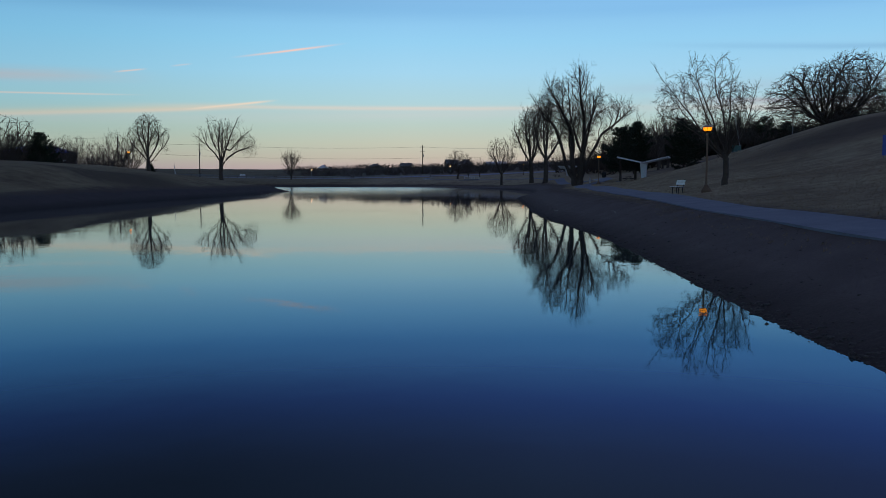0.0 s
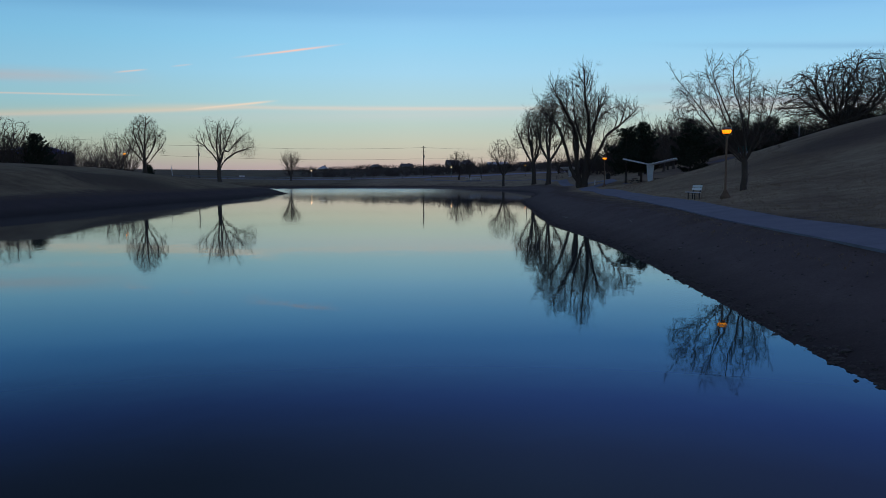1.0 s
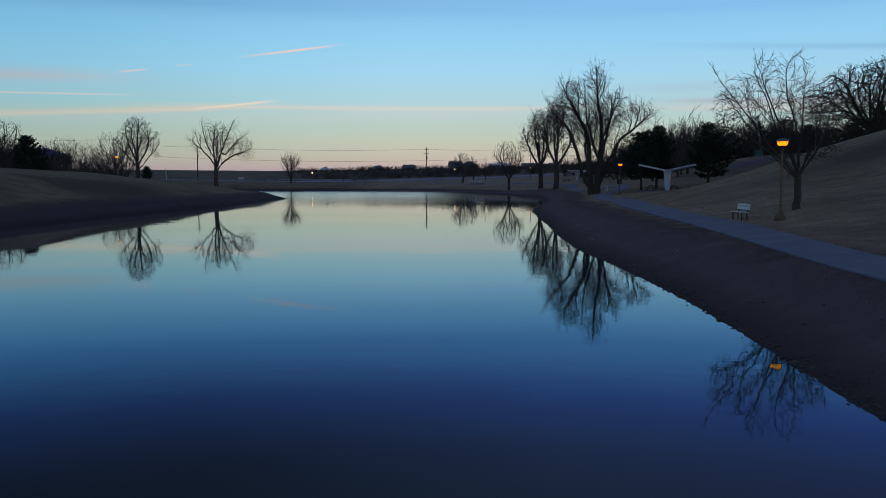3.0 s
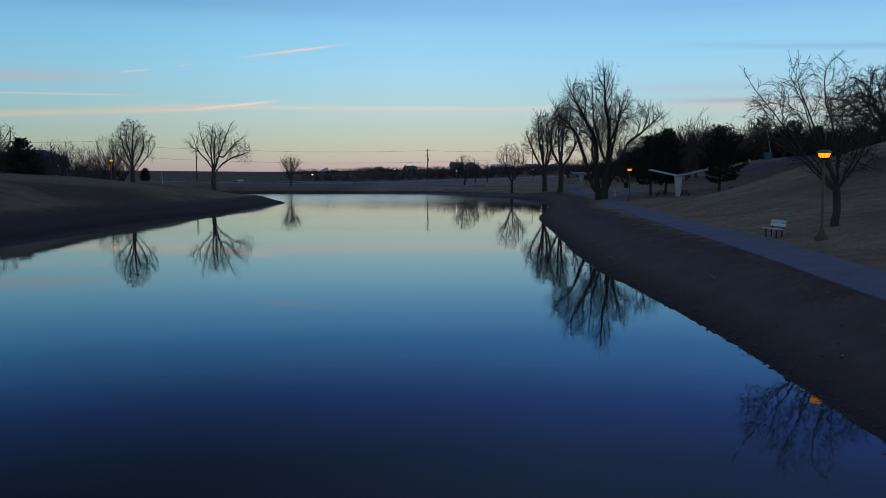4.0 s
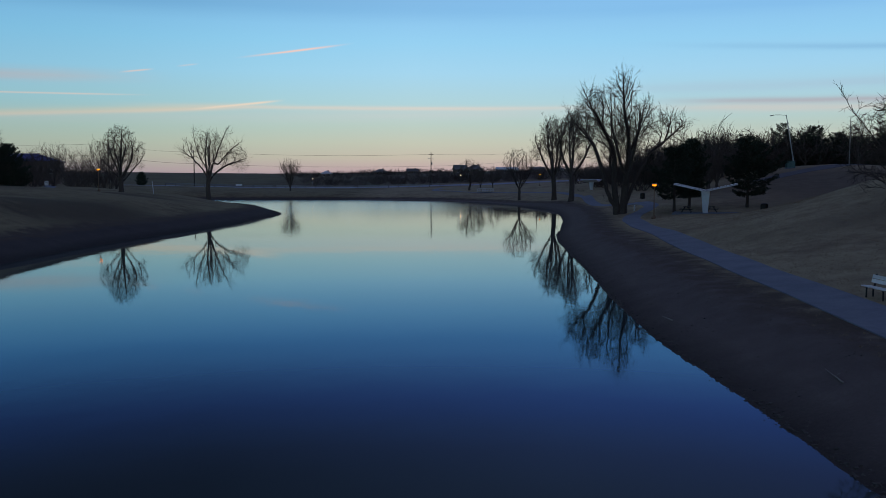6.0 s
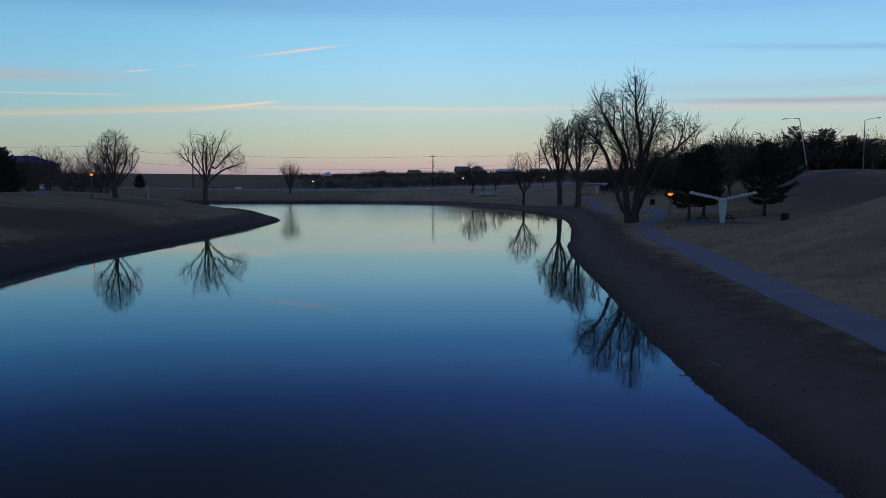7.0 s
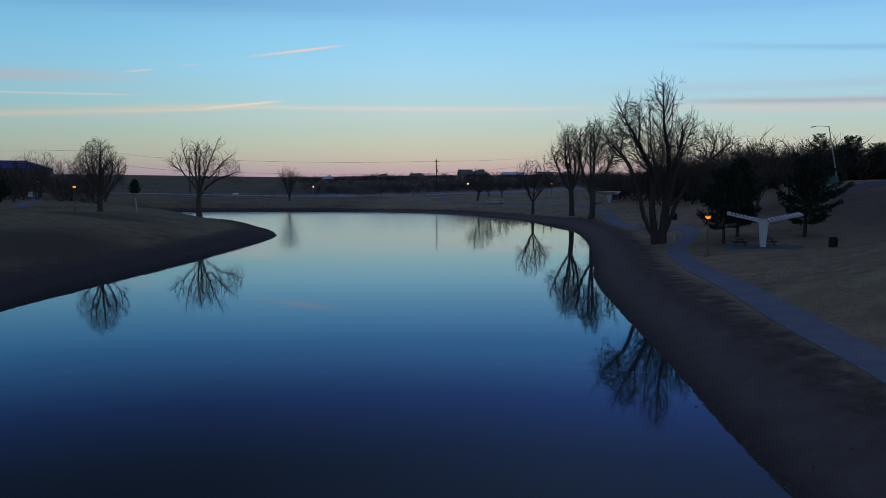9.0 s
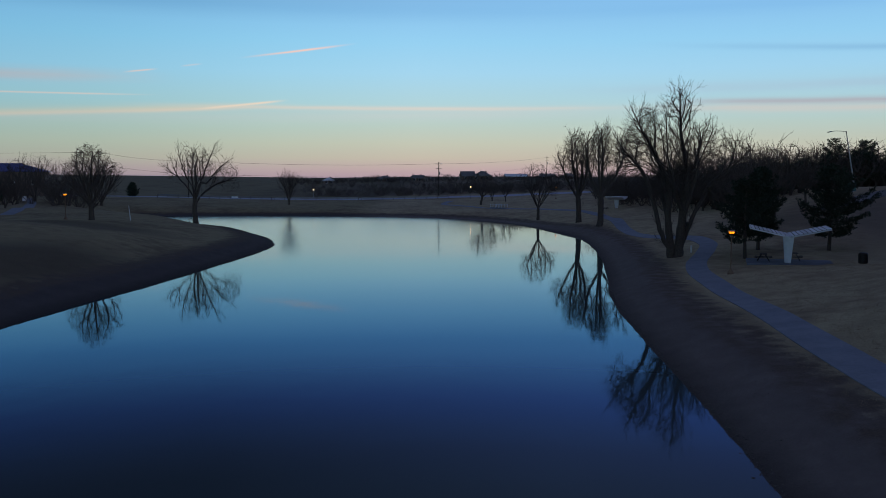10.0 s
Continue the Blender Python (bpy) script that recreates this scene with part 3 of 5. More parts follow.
def fill_crown(rng, limbs, lobes, count, gap, up, wob=0.16, reach=3.0, near=1.5, shell=1.0, second=1.1, hold=0.8):
    """Grow branches from the limbs towards points strewn in the lobes (centre, radii) of a crown, each fork taking the points nearest to it."""
    nodes, parent = [], []
    for pts in limbs:
        q = limb_nodes(rng, pts, gap, wob * 0.5)
        if nodes:
            have = np.array(nodes)
            last = int(np.argmin(((have - q[0]) ** 2).sum(1)))
            start = 1 if np.linalg.norm(have[last] - q[0]) < gap else 0
        else:
            last, start = -1, 0
        for p in q[start:]:
            nodes.append(p)
            parent.append(last)
            last = len(nodes) - 1
    middle_ = np.array([c for c, _ in lobes])
    radii = np.array([r for _, r in lobes])
    for pts in (limbs if second else ()):
        q = limb_nodes(rng, pts, gap, 0)
        for i in range(2, len(q) - 1, max(1, int(second / gap))):
            w = unit(q[i] - q[i - 1])
            side = unit(np.cross(w, rng.normal(0, 1, 3)))
            w = unit(w + side * rng.uniform(0.5, 1.0))
            p, last = q[i], int(np.argmin(((np.array(nodes) - q[i]) ** 2).sum(1)))
            for k in range(int(rng.uniform(4, 11))):
                w = unit(w + rng.normal(0, wob * 0.7, 3) + np.array((0, 0, up * 0.35)))
                p = p + w * gap
                if (((p - middle_) / radii) ** 2).sum(1).min() > 1.0 and k > 1:
                    break
                nodes.append(p)
                parent.append(last)
                last = len(nodes) - 1
    vol = np.array([r[0] * r[1] * r[2] for _, r in lobes])
    which = rng.choice(len(lobes), count, p=vol / vol.sum())
    way = rng.normal(0, 1, (count, 3))
    way /= np.linalg.norm(way, axis=1)[:, None]
    rad = rng.uniform(0, 1, count) ** (0.33 * shell)
    goal = np.array([lobes[w][0] for w in which]) + way * rad[:, None] * np.array([lobes[w][1] for w in which])
    goal = goal[goal[:, 2] > 0.4]
    P = np.array(nodes)
    ways = np.zeros_like(P)
    for i, k in enumerate(parent):
        ways[i] = unit(P[i] - P[k]) if k >= 0 else (0, 0, 1)
    best, which = np.full(len(goal), 1e9), np.zeros(len(goal), int)
    fresh = np.arange(len(P))
    for turn in range(90):
        for k in range(0, len(fresh), 400):
            f = fresh[k:k + 400]
            d = ((goal[:, None, :] - P[None, f]) ** 2).sum(2)
            i = d.argmin(1)
            m = d[np.arange(len(goal)), i]
            better = m < best
            best[better], which[better] = m[better], f[i[better]]
        live = best > (near * gap) ** 2
        goal, best, which = goal[live], best[live], which[live]
        pull = best < (reach * gap * (1 + 3.0 * (turn < 6))) ** 2
        if not pull.any():
            break
        g = goal[pull] - P[which[pull]]
        g /= np.linalg.norm(g, axis=1)[:, None]
        ids, inv = np.unique(which[pull], return_inverse=True)
        total = np.zeros((len(ids), 3))
        np.add.at(total, inv, g)
        total /= np.linalg.norm(total, axis=1)[:, None] + 1e-9
        total += hold * ways[ids] + rng.normal(0, wob, total.shape) + np.array((0, 0, up))
        total /= np.linalg.norm(total, axis=1)[:, None] + 1e-9
        base = len(P)
        P = np.concatenate([P, P[ids] + total * gap])
        ways = np.concatenate([ways, total])
        parent += list(ids)
        fresh = np.arange(base, len(P))
        if len(P) > 9000:
            break
    return P, np.array(parent), ways


def branch_lines(P, parent, r0, thin, power):
    """Split the skeleton into tapered lines: each fork's stoutest child carries the line on."""
    n = len(P)
    kids = [[] for _ in range(n)]
    for i in range(n):
        if parent[i] >= 0:
            kids[parent[i]].append(i)
    tips = np.zeros(n)
    for i in range(n - 1, -1, -1):
        tips[i] = max(tips[i], 1)
        if parent[i] >= 0:
            tips[parent[i]] += tips[i]
    r = np.maximum(thin, r0 * (tips / tips[0]) ** power)
    lines_, starts = [], [i for i in range(n) if parent[i] < 0]
    while starts:
        i = starts.pop()
        run = [parent[i], i] if parent[i] >= 0 else [i]
        while kids[i]:
            k = sorted(kids[i], key=lambda c: -tips[c])
            starts += k[1:]
            i = k[0]
            run.append(i)
        if len(run) > 1:
            rr = r[run].copy()
            if parent[run[0]] >= 0 or len(run) > 2:
                rr[0] = min(rr[0], rr[1] * 1.25)
            lines_.append((P[run], rr))
    return lines_, r, kids


def sprouts(rng, at, ways, ln, up, spread, r, n=4):
    """Thin shoots that leave their branch and bend upwards."""
    m = len(at)
    w = ways / (np.linalg.norm(ways, axis=1)[:, None] + 1e-9) + rng.normal(0, spread, (m, 3))
    w /= np.linalg.norm(w, axis=1)[:, None] + 1e-9
    p, line, wl = at, [at], [w]
    for k in range(n - 1):
        w = w + rng.normal(0, 0.12, (m, 3)) + np.array((0, 0, up / (n - 1)))
        w /= np.linalg.norm(w, axis=1)[:, None] + 1e-9
        p = p + w * (ln / (n - 1))[:, None]
        line.append(p)
        wl.append(w)
    return np.stack(line, 1), np.outer(np.ones(m), np.linspace(1, 0.4, n)) * r, np.stack(wl, 1)


def tree_mesh(rng, limbs, lobes, count, gap, up, r0, thin, twigs, flare=1.35, wob=0.16, shell=1.0, near=1.5, power=0.50, second=1.1, hold=0.8, fan_out=0.36):
    """Trunk and crown meshes. twigs: shoots at each fine branch, their length, upward pull, side shoots on each."""
    lobes = [(c, [max(0.4 * q, q - 0.42 * twigs[1]) for q in rr]) for c, rr in lobes]
    P, parent, ways = fill_crown(rng, limbs, lobes, count, gap, up, wob, shell=shell, near=near, second=second, hold=hold)
    runs, r, kids = branch_lines(P, parent, r0, thin, power)
    for p, rr in runs:
        rr *= 1 + (flare - 1) * np.exp(-np.maximum(p[:, 2], 0) / (1.6 * r0))
    thick = thin * 2.6
    trunk = [(p, q) for p, q in runs if q[0] > thick]
    fine = [(p, q) for p, q in runs if q[0] <= thick]
    many, length, rise, side = twigs
    at = np.repeat(np.where(r < thin * 2.4)[0], many)
    ln = length * rng.uniform(0.45, 1.3, len(at))
    line, rad, way = sprouts(rng, P[at], ways[at], ln, rise, fan_out, thin * 0.8)
    fine += list(zip(line, rad))
    for k in range(side):
        i = rng.integers(0, 3, len(at))
        f = rng.uniform(0.1, 0.9, len(at))[:, None]
        row = np.arange(len(at))
        start = line[row, i] * (1 - f) + line[row, i + 1] * f
        l2, r2, _ = sprouts(rng, start, way[row, i], ln * rng.uniform(0.3, 0.65, len(at)), rise * 0.8, 0.6, thin * 0.55, 3)
        fine += list(zip(l2, r2))
    return tubes_mesh("trunk", trunk, 7, BARK), tubes_mesh("crown", fine, 3, TWIG)


def bare_tree(name, seed, x, y, label, limbs, lobes, count=1200, gap=0.5, up=0.12, r0=0.3, thin=0.015, twigs=(2, 0.8, 0.35, 2), group="", sink=0.15, turn=0.0, **kw):
    rng = np.random.default_rng(seed)
    root = thing(name, label, "tree", group, pose(x, y, ground_z(x, y) - sink, 0, 0, turn))
    trunk, fine = tree_mesh(rng, limbs, lobes, count, gap, up, r0, thin, twigs, **kw)
    part("trunk", trunk, None, root)
    part("crown", fine, None, root)
    return root


def vase(rng, n, fork, height, spread, bow=0.5, trunk_lean=0.0):
    """A trunk up to the fork, and n limbs that swing outwards and then upwards."""
    out = [[(0, 0, 0), (trunk_lean * 0.5, 0, fork * 0.5), (trunk_lean, 0, fork)]]
    a0 = rng.uniform(0, 6.28)
    for i in range(n):
        a = a0 + i * 6.283 / n + rng.normal(0, 0.3)
        s, h = spread * rng.uniform(0.45, 1.1), height * rng.uniform(0.78, 1.0)
        c, d = math.cos(a), math.sin(a)
        f = fork * rng.uniform(0.75, 1.0)
        mid = f + (h - f) * 0.4
        out.append([(trunk_lean * f / fork, 0, f), (trunk_lean + s * c * bow, s * d * bow, mid), (trunk_lean + s * c, s * d, f + (h - f) * 0.8)])
    return out


def place_trees():
    R = np.random.default_rng
    # the great cottonwood on the bank, forked near the ground
    limbs = [[(0.3, 0, 0), (0.55, 0, 1.2), (1.0, -0.1, 4.6), (1.3, 0, 9.5), (0.6, 0.2, 14.5), (0.2, 0.1, 19.2)],
             [(-0.25, 0.1, 0), (-0.4, 0.1, 1.2), (-0.7, 0.3, 4.6), (-0.7, 0.4, 8.3), (-2.3, 0.6, 12.0), (-4.0, 0.8, 15.0), (-5.0, 0.9, 17.3)],
             [(-0.4, -0.1, 0.9), (-1.7, -0.2, 3.3), (-3.0, -0.6, 7.4), (-4.2, -1.0, 10.2), (-6.2, -1.2, 12.4), (-7.5, -1.3, 14.2)],
             [(0.6, 0.1, 0.8), (1.8, 0.4, 4.2), (3.1, 0.8, 6.8), (4.0, 1.0, 8.4), (6.2, 1.2, 10.0), (8.0, 1.3, 11.7), (9.5, 1.4, 13.3)],
             [(0.8, 0, 3.4), (1.4, -1.6, 7.5), (2.2, -2.6, 11.5), (3.4, -2.8, 15.0)], [(-0.6, 0.3, 4.0), (-0.9, 2.0, 8.0), (-0.6, 2.8, 12.0), (-1.4, 3.0, 15.8)],
             [(1.2, 0, 8.5), (2.4, 0.5, 11.5), (3.4, 0.7, 15.2)], [(0.9, 0, 5.5), (-0.6, -1.8, 9.0), (-1.6, -2.4, 13.0), (-2.0, -2.6, 16.5)]]
    lobes = [((0.4, 0.1, 16.2), (2.2, 2.3, 4.1)), ((-3.7, 0.5, 13.6), (2.6, 3.0, 4.3)), ((-5.9, -1.0, 11.8), (2.2, 2.4, 3.2)), ((-0.2, 0, 10.5), (3.6, 3.8, 4.2)),
             ((2.8, 0, 12.6), (2.1, 2.8, 3.6)), ((6.6, 1.2, 12.2), (3.0, 2.2, 2.3)), ((4.4, 0.8, 9.0), (1.6, 1.5, 2.0))]
    bare_tree("cottonwood", 11, 22.2, 140.8, "tall bare cottonwood with forked trunk beside the path", limbs, lobes, 4200, 0.40, 0.30, 0.74, 0.021, (1, 1.4, 0.6, 5), wob=0.15, near=1.3, second=0.8, fan_out=0.35, power=0.48)
    # two more beyond it, with clear lower trunks
    bare_tree("cottonwood", 12, 23.16, 221.8, "slim bare cottonwood near the pond's edge",
              [[(0, 0, 0), (0, 0, 3), (-0.2, 0, 6.5), (-1.2, 0.2, 12), (-1.6, 0.3, 18.4)], [(-0.1, 0, 5.0), (-2.4, 0.5, 9), (-4.6, 0.8, 14.5)], [(0, 0, 5.5), (1.2, -0.8, 10), (1.6, -1.2, 18.5)], [(-0.2, 0, 6), (-0.6, -2, 11), (-1.6, -3, 16)], [(0, 0, 6), (0.8, 2, 11), (1.4, 3, 16)]],
              [((-0.8, 0, 14), (2.8, 3.4, 5.8)), ((-3.8, 0.4, 11.8), (1.9, 2.2, 3.6)), ((1.4, 0, 12), (1.8, 2.6, 5.5))], 2600, 0.5, 0.28, 0.54, 0.029, (1, 1.5, 0.45, 5), near=1.3, fan_out=0.4, power=0.46)
    bare_tree("cottonwood", 13, 24.75, 205.7, "upright bare cottonwood near the pond's edge",
              [[(0, 0, 0), (0.1, 0, 3.5), (0, 0, 7.0), (0.3, 0.2, 12), (0.2, 0.3, 18.8)], [(0, 0, 6.0), (-1.8, 0.5, 10), (-3.0, 0.8, 16.5)], [(0, 0, 5.0), (2.2, -0.8, 8.6), (4.0, -1.2, 13), (4.8, -1.3, 16.8)], [(0, 0, 6.5), (-0.6, -2, 11), (-1.0, -3, 17)], [(0, 0, 7), (0.8, 2, 12), (1.8, 3, 18)]],
              [((0, 0, 14.5), (3.0, 3.4, 5.6)), ((-2.6, 0.4, 13), (1.7, 2.2, 4.4)), ((3.6, -0.8, 12.6), (2.0, 2.4, 4.4)), ((1.8, 0, 9), (2, 2, 1.8))], 2800, 0.5, 0.28, 0.56, 0.029, (1, 1.5, 0.45, 5), near=1.3, fan_out=0.4, power=0.46)
    bare_tree("elm", 14, 16.95, 244.75, "small bare elm on the far bank", vase(R(3), 7, 3.6, 11.5, 3.8), [((-0.3, 0, 9.2), (4.4, 4.4, 4.6)), ((0.5, 0, 7.0), (4.7, 4.2, 2.4))], 1500, 0.5, 0.12, 0.34, 0.025, (1, 1.1, 0.4, 2))
    bare_tree("elm", 15, 5.4, 306.6, "small bare elm with a bowed trunk beyond the pond", vase(R(4), 7, 2.8, 9.0, 4.2, trunk_lean=0.5), [((0.4, 0, 6.2), (5.2, 4.8, 3.9)), ((0.4, 0, 8.2), (3.6, 3.6, 2.6))], 900, 0.6, 0.1, 0.34, 0.03, (1, 1.1, 0.3, 2))
    bare_tree("elm", 16, -60.4, 174.8, "oval bare elm on the grassy mound",
                     [[(0, 0, 0), (0, 0, 1.6), (0.1, 0, 3.4), (0, 0.2, 7), (0.4, 0, 11.4)], [(0, 0, 2.9), (-1.0, 0.3, 5.0), (-2.2, 0.6, 8.2), (-2.4, 0.7, 10.4)], [(0, 0, 2.6), (1.3, -0.4, 4.4), (2.4, -0.6, 7.0), (2.3, -0.8, 9.8)], [(0.1, 0, 1.9), (1.1, 0.3, 2.9), (2.3, 0.7, 4.6), (3.4, 0.9, 5.8)],
                      [(0, 0, 2.5), (-1.4, -0.6, 4.2), (-3.3, -1.0, 6.4)], [(0, 0, 3.2), (-0.2, 1.8, 6), (0.2, 2.6, 9.0)], [(0, 0, 3.2), (0.2, -1.8, 6), (-0.3, -2.6, 9.0)]],
                     [((0, 0, 8.5), (3.3, 3.3, 3.8)), ((-2.7, 0, 7.0), (1.9, 2.2, 2.6)), ((2.9, 0, 7.2), (1.9, 2.2, 2.4)), ((3.2, 0.6, 4.9), (1.2, 1.4, 1.1)), ((-3.0, -0.6, 5.2), (1.2, 1.4, 1.0))], 3200, 0.34, 0.16, 0.40, 0.018, (1, 0.6, 0.3, 3), wob=0.15, near=1.3)
    bare_tree("cottonwood", 17, -54.3, 209.0, "broad bare cottonwood on the spit",
              [[(0, 0, 0), (0, 0, 2.5), (-0.1, 0, 5.6), (-0.5, 0, 10), (0, 0, 15.0)], [(-0.1, 0, 5.2), (-1.8, 0.3, 7.4), (-3.4, 0.6, 9.4), (-5.0, 0.8, 13.2)], [(0, 0, 4.6), (0.9, -0.3, 7.5), (2.2, -0.4, 11), (4.2, -0.6, 15.6)], [(0.1, 0, 4.0), (1.6, 0.4, 6.2), (4.6, 0.8, 8.0), (8.4, 1.0, 9.4)],
               [(-3.4, 0.6, 9.4), (-4.8, 0.2, 10.2), (-6.2, 0, 11.6)], [(2.2, -0.4, 8.0), (4.6, -0.4, 10.8), (7.0, -0.5, 12.6)], [(0, 0, 5.6), (-0.6, 2.6, 9), (-1.6, 4.0, 13)], [(0, 0, 5.6), (1.0, -2.8, 9), (1.6, -4.2, 13)], [(-0.2, 0, 7), (-1.6, -1.5, 10), (-2.6, -2.0, 15)]],
              [((0.6, 0, 11), (3.6, 4.2, 4.4)), ((-4.4, 0.4, 10.6), (1.9, 2.4, 2.7)), ((5.4, 0.4, 9.2), (3.4, 3.4, 3.0)), ((4.3, -0.5, 14.2), (1.3, 1.6, 2.6)), ((7.0, 0.6, 7.4), (2.0, 2.2, 1.6)), ((-2.2, 0, 14), (1.3, 1.6, 2.4))], 1900, 0.5, 0.30, 0.50, 0.021, (1, 1.3, 0.7, 3), wob=0.18)
    small = bare_tree("elm", 24, -107.5, 216, "round bare elm beside the dark cedar", vase(R(6), 7, 2.4, 9.6, 3.4), [((0, 0, 7.0), (4.3, 4.2, 3.9)), ((0.4, 0, 4.8), (4.4, 4.0, 2.0))], 900, 0.5, 0.08, 0.34, 0.022, (1, 0.9, 0.3, 2), "bare trees on the far mound")
    for x, y, s in ((-113.5, 222, 1.65), (-104, 226, 0.85)):
        o = copy_thing(small, pose(x, y, ground_z(x, y) - 0.15, 0, 0, 40 + 50 * s) @ Matrix.Diagonal((s * 1.15, s * 1.15, s * 0.9, 1)))
        tagged(o, "round bare elm beside the dark cedar", group="bare trees on the far mound")
    # beside the near lamp: long limbs thrown towards the water
    limbs = [[(0, 0, 0), (0.03, 0, 1.0), (0, 0, 2.1)], [(0, 0, 1.9), (-1.5, 0.1, 3.5), (-2.9, 0.2, 5.5), (-4.1, 0.2, 7.0), (-4.8, 0.3, 8.0)], [(0, 0, 2.1), (-0.8, 0.2, 4.0), (-1.5, 0.3, 6.2), (-2.0, 0.4, 7.6), (-2.4, 0.4, 8.6)],
             [(0, 0, 2.1), (-0.2, -0.2, 4.4), (-0.8, -0.3, 6.5), (-0.9, -0.4, 7.9), (-0.4, -0.4, 8.5), (0.1, -0.4, 8.1)], [(0, 0, 2.0), (0.3, 0.4, 4.4), (0.5, 0.7, 6.2), (0.7, 0.8, 7.8)], [(0, 0, 1.9), (0.9, -0.2, 3.5), (1.4, -0.3, 5.0), (1.8, -0.4, 6.6)],
             [(0, 0, 1.8), (-1.5, -0.5, 2.9), (-3.2, -0.8, 4.1), (-4.6, -0.9, 4.7)], [(-1.2, 0.1, 3.2), (-2.4, 1.0, 4.7), (-3.4, 1.4, 6.3)], [(0, 0, 2.0), (-0.6, 1.5, 3.8), (-0.9, 2.4, 6.0)], [(0, 0, 2.0), (0.3, -1.5, 3.8), (0.2, -2.4, 6.0)], [(0.9, 0, 3.4), (1.6, 0.8, 4.2), (2.4, 1.0, 5.2)], [(-0.8, 0.2, 3.8), (-2.0, -0.8, 5.6), (-2.9, -1.1, 7.4)]]
    lobes = [((-2.9, 0.1, 5.6), (1.9, 1.6, 1.9)), ((-1.6, 0.2, 7.3), (1.2, 1.0, 1.5)), ((0.0, 0, 5.2), (1.7, 2.0, 2.1)), ((0.9, 0.2, 5.2), (1.3, 1.6, 1.9)), ((-0.4, -0.2, 7.5), (0.7, 0.7, 0.9)), ((-3.4, -0.6, 4.3), (1.3, 1.1, 0.8)), ((-0.4, 0, 3.7), (2.3, 2.0, 1.3))] + 2 * [((0.1, 0, 3.5), (2.2, 2.0, 1.2))]
    bare_tree("hackberry", 18, 18.8, 56.6, "bare hackberry with thin arching limbs beside the lamp", limbs, lobes, 2800, 0.22, 0.20, 0.19, 0.0118, (1, 0.5, 0.1, 4), wob=0.18, power=0.54, second=0.7)
    rr, limbs = R(8), [[(0, 0, 0), (0.1, 0, 0.9), (0.2, 0, 1.8)]]
    for i in range(15):
        a, lift = i * 2.4 + rr.normal(0, 0.2), rr.uniform(0.16, 0.95)
        ln = 7.0 - 1.6 * lift
        c, d = math.cos(a) * math.cos(lift * 1.45), math.sin(a) * math.cos(lift * 1.45)
        h = math.sin(lift * 1.45)
        limbs.append([(0.1, 0, 1.3 + 0.5 * h), (ln * 0.5 * c, ln * 0.5 * d, 1.6 + ln * 0.42 * h), (ln * c, ln * d, 2.0 + ln * h * 1.0 + 0.5)])
    bare_tree("oak", 19, 46.8, 104.4, "wide round-crowned bare oak on the hill", limbs, [((0.2, 0, 4.7), (7.6, 7.2, 4.6)), ((3.0, 0, 6.2), (4.7, 5.6, 4.5)), ((-5.2, 0, 3.4), (2.6, 3.5, 2.0)), ((6.0, 0, 4.2), (2.6, 3.5, 2.8))],
              6000, 0.40, 0.10, 0.62, 0.024, (1, 0.75, 0.25, 4), wob=0.28, near=1.3, power=0.45, hold=0.35)
    bare_tree("elm", 20, -55.5, 312, "slender many-stemmed bare elm beyond the far bank", vase(R(30), 8, 0.9, 11.0, 4.0, 0.4), [((0, 0, 7.0), (4.2, 4.0, 3.6)), ((-1.2, 0, 9.0), (2.0, 2.4, 2.6))], 600, 0.65, 0.3, 0.24, 0.028, (1, 1.5, 0.7, 3))


place_trees()


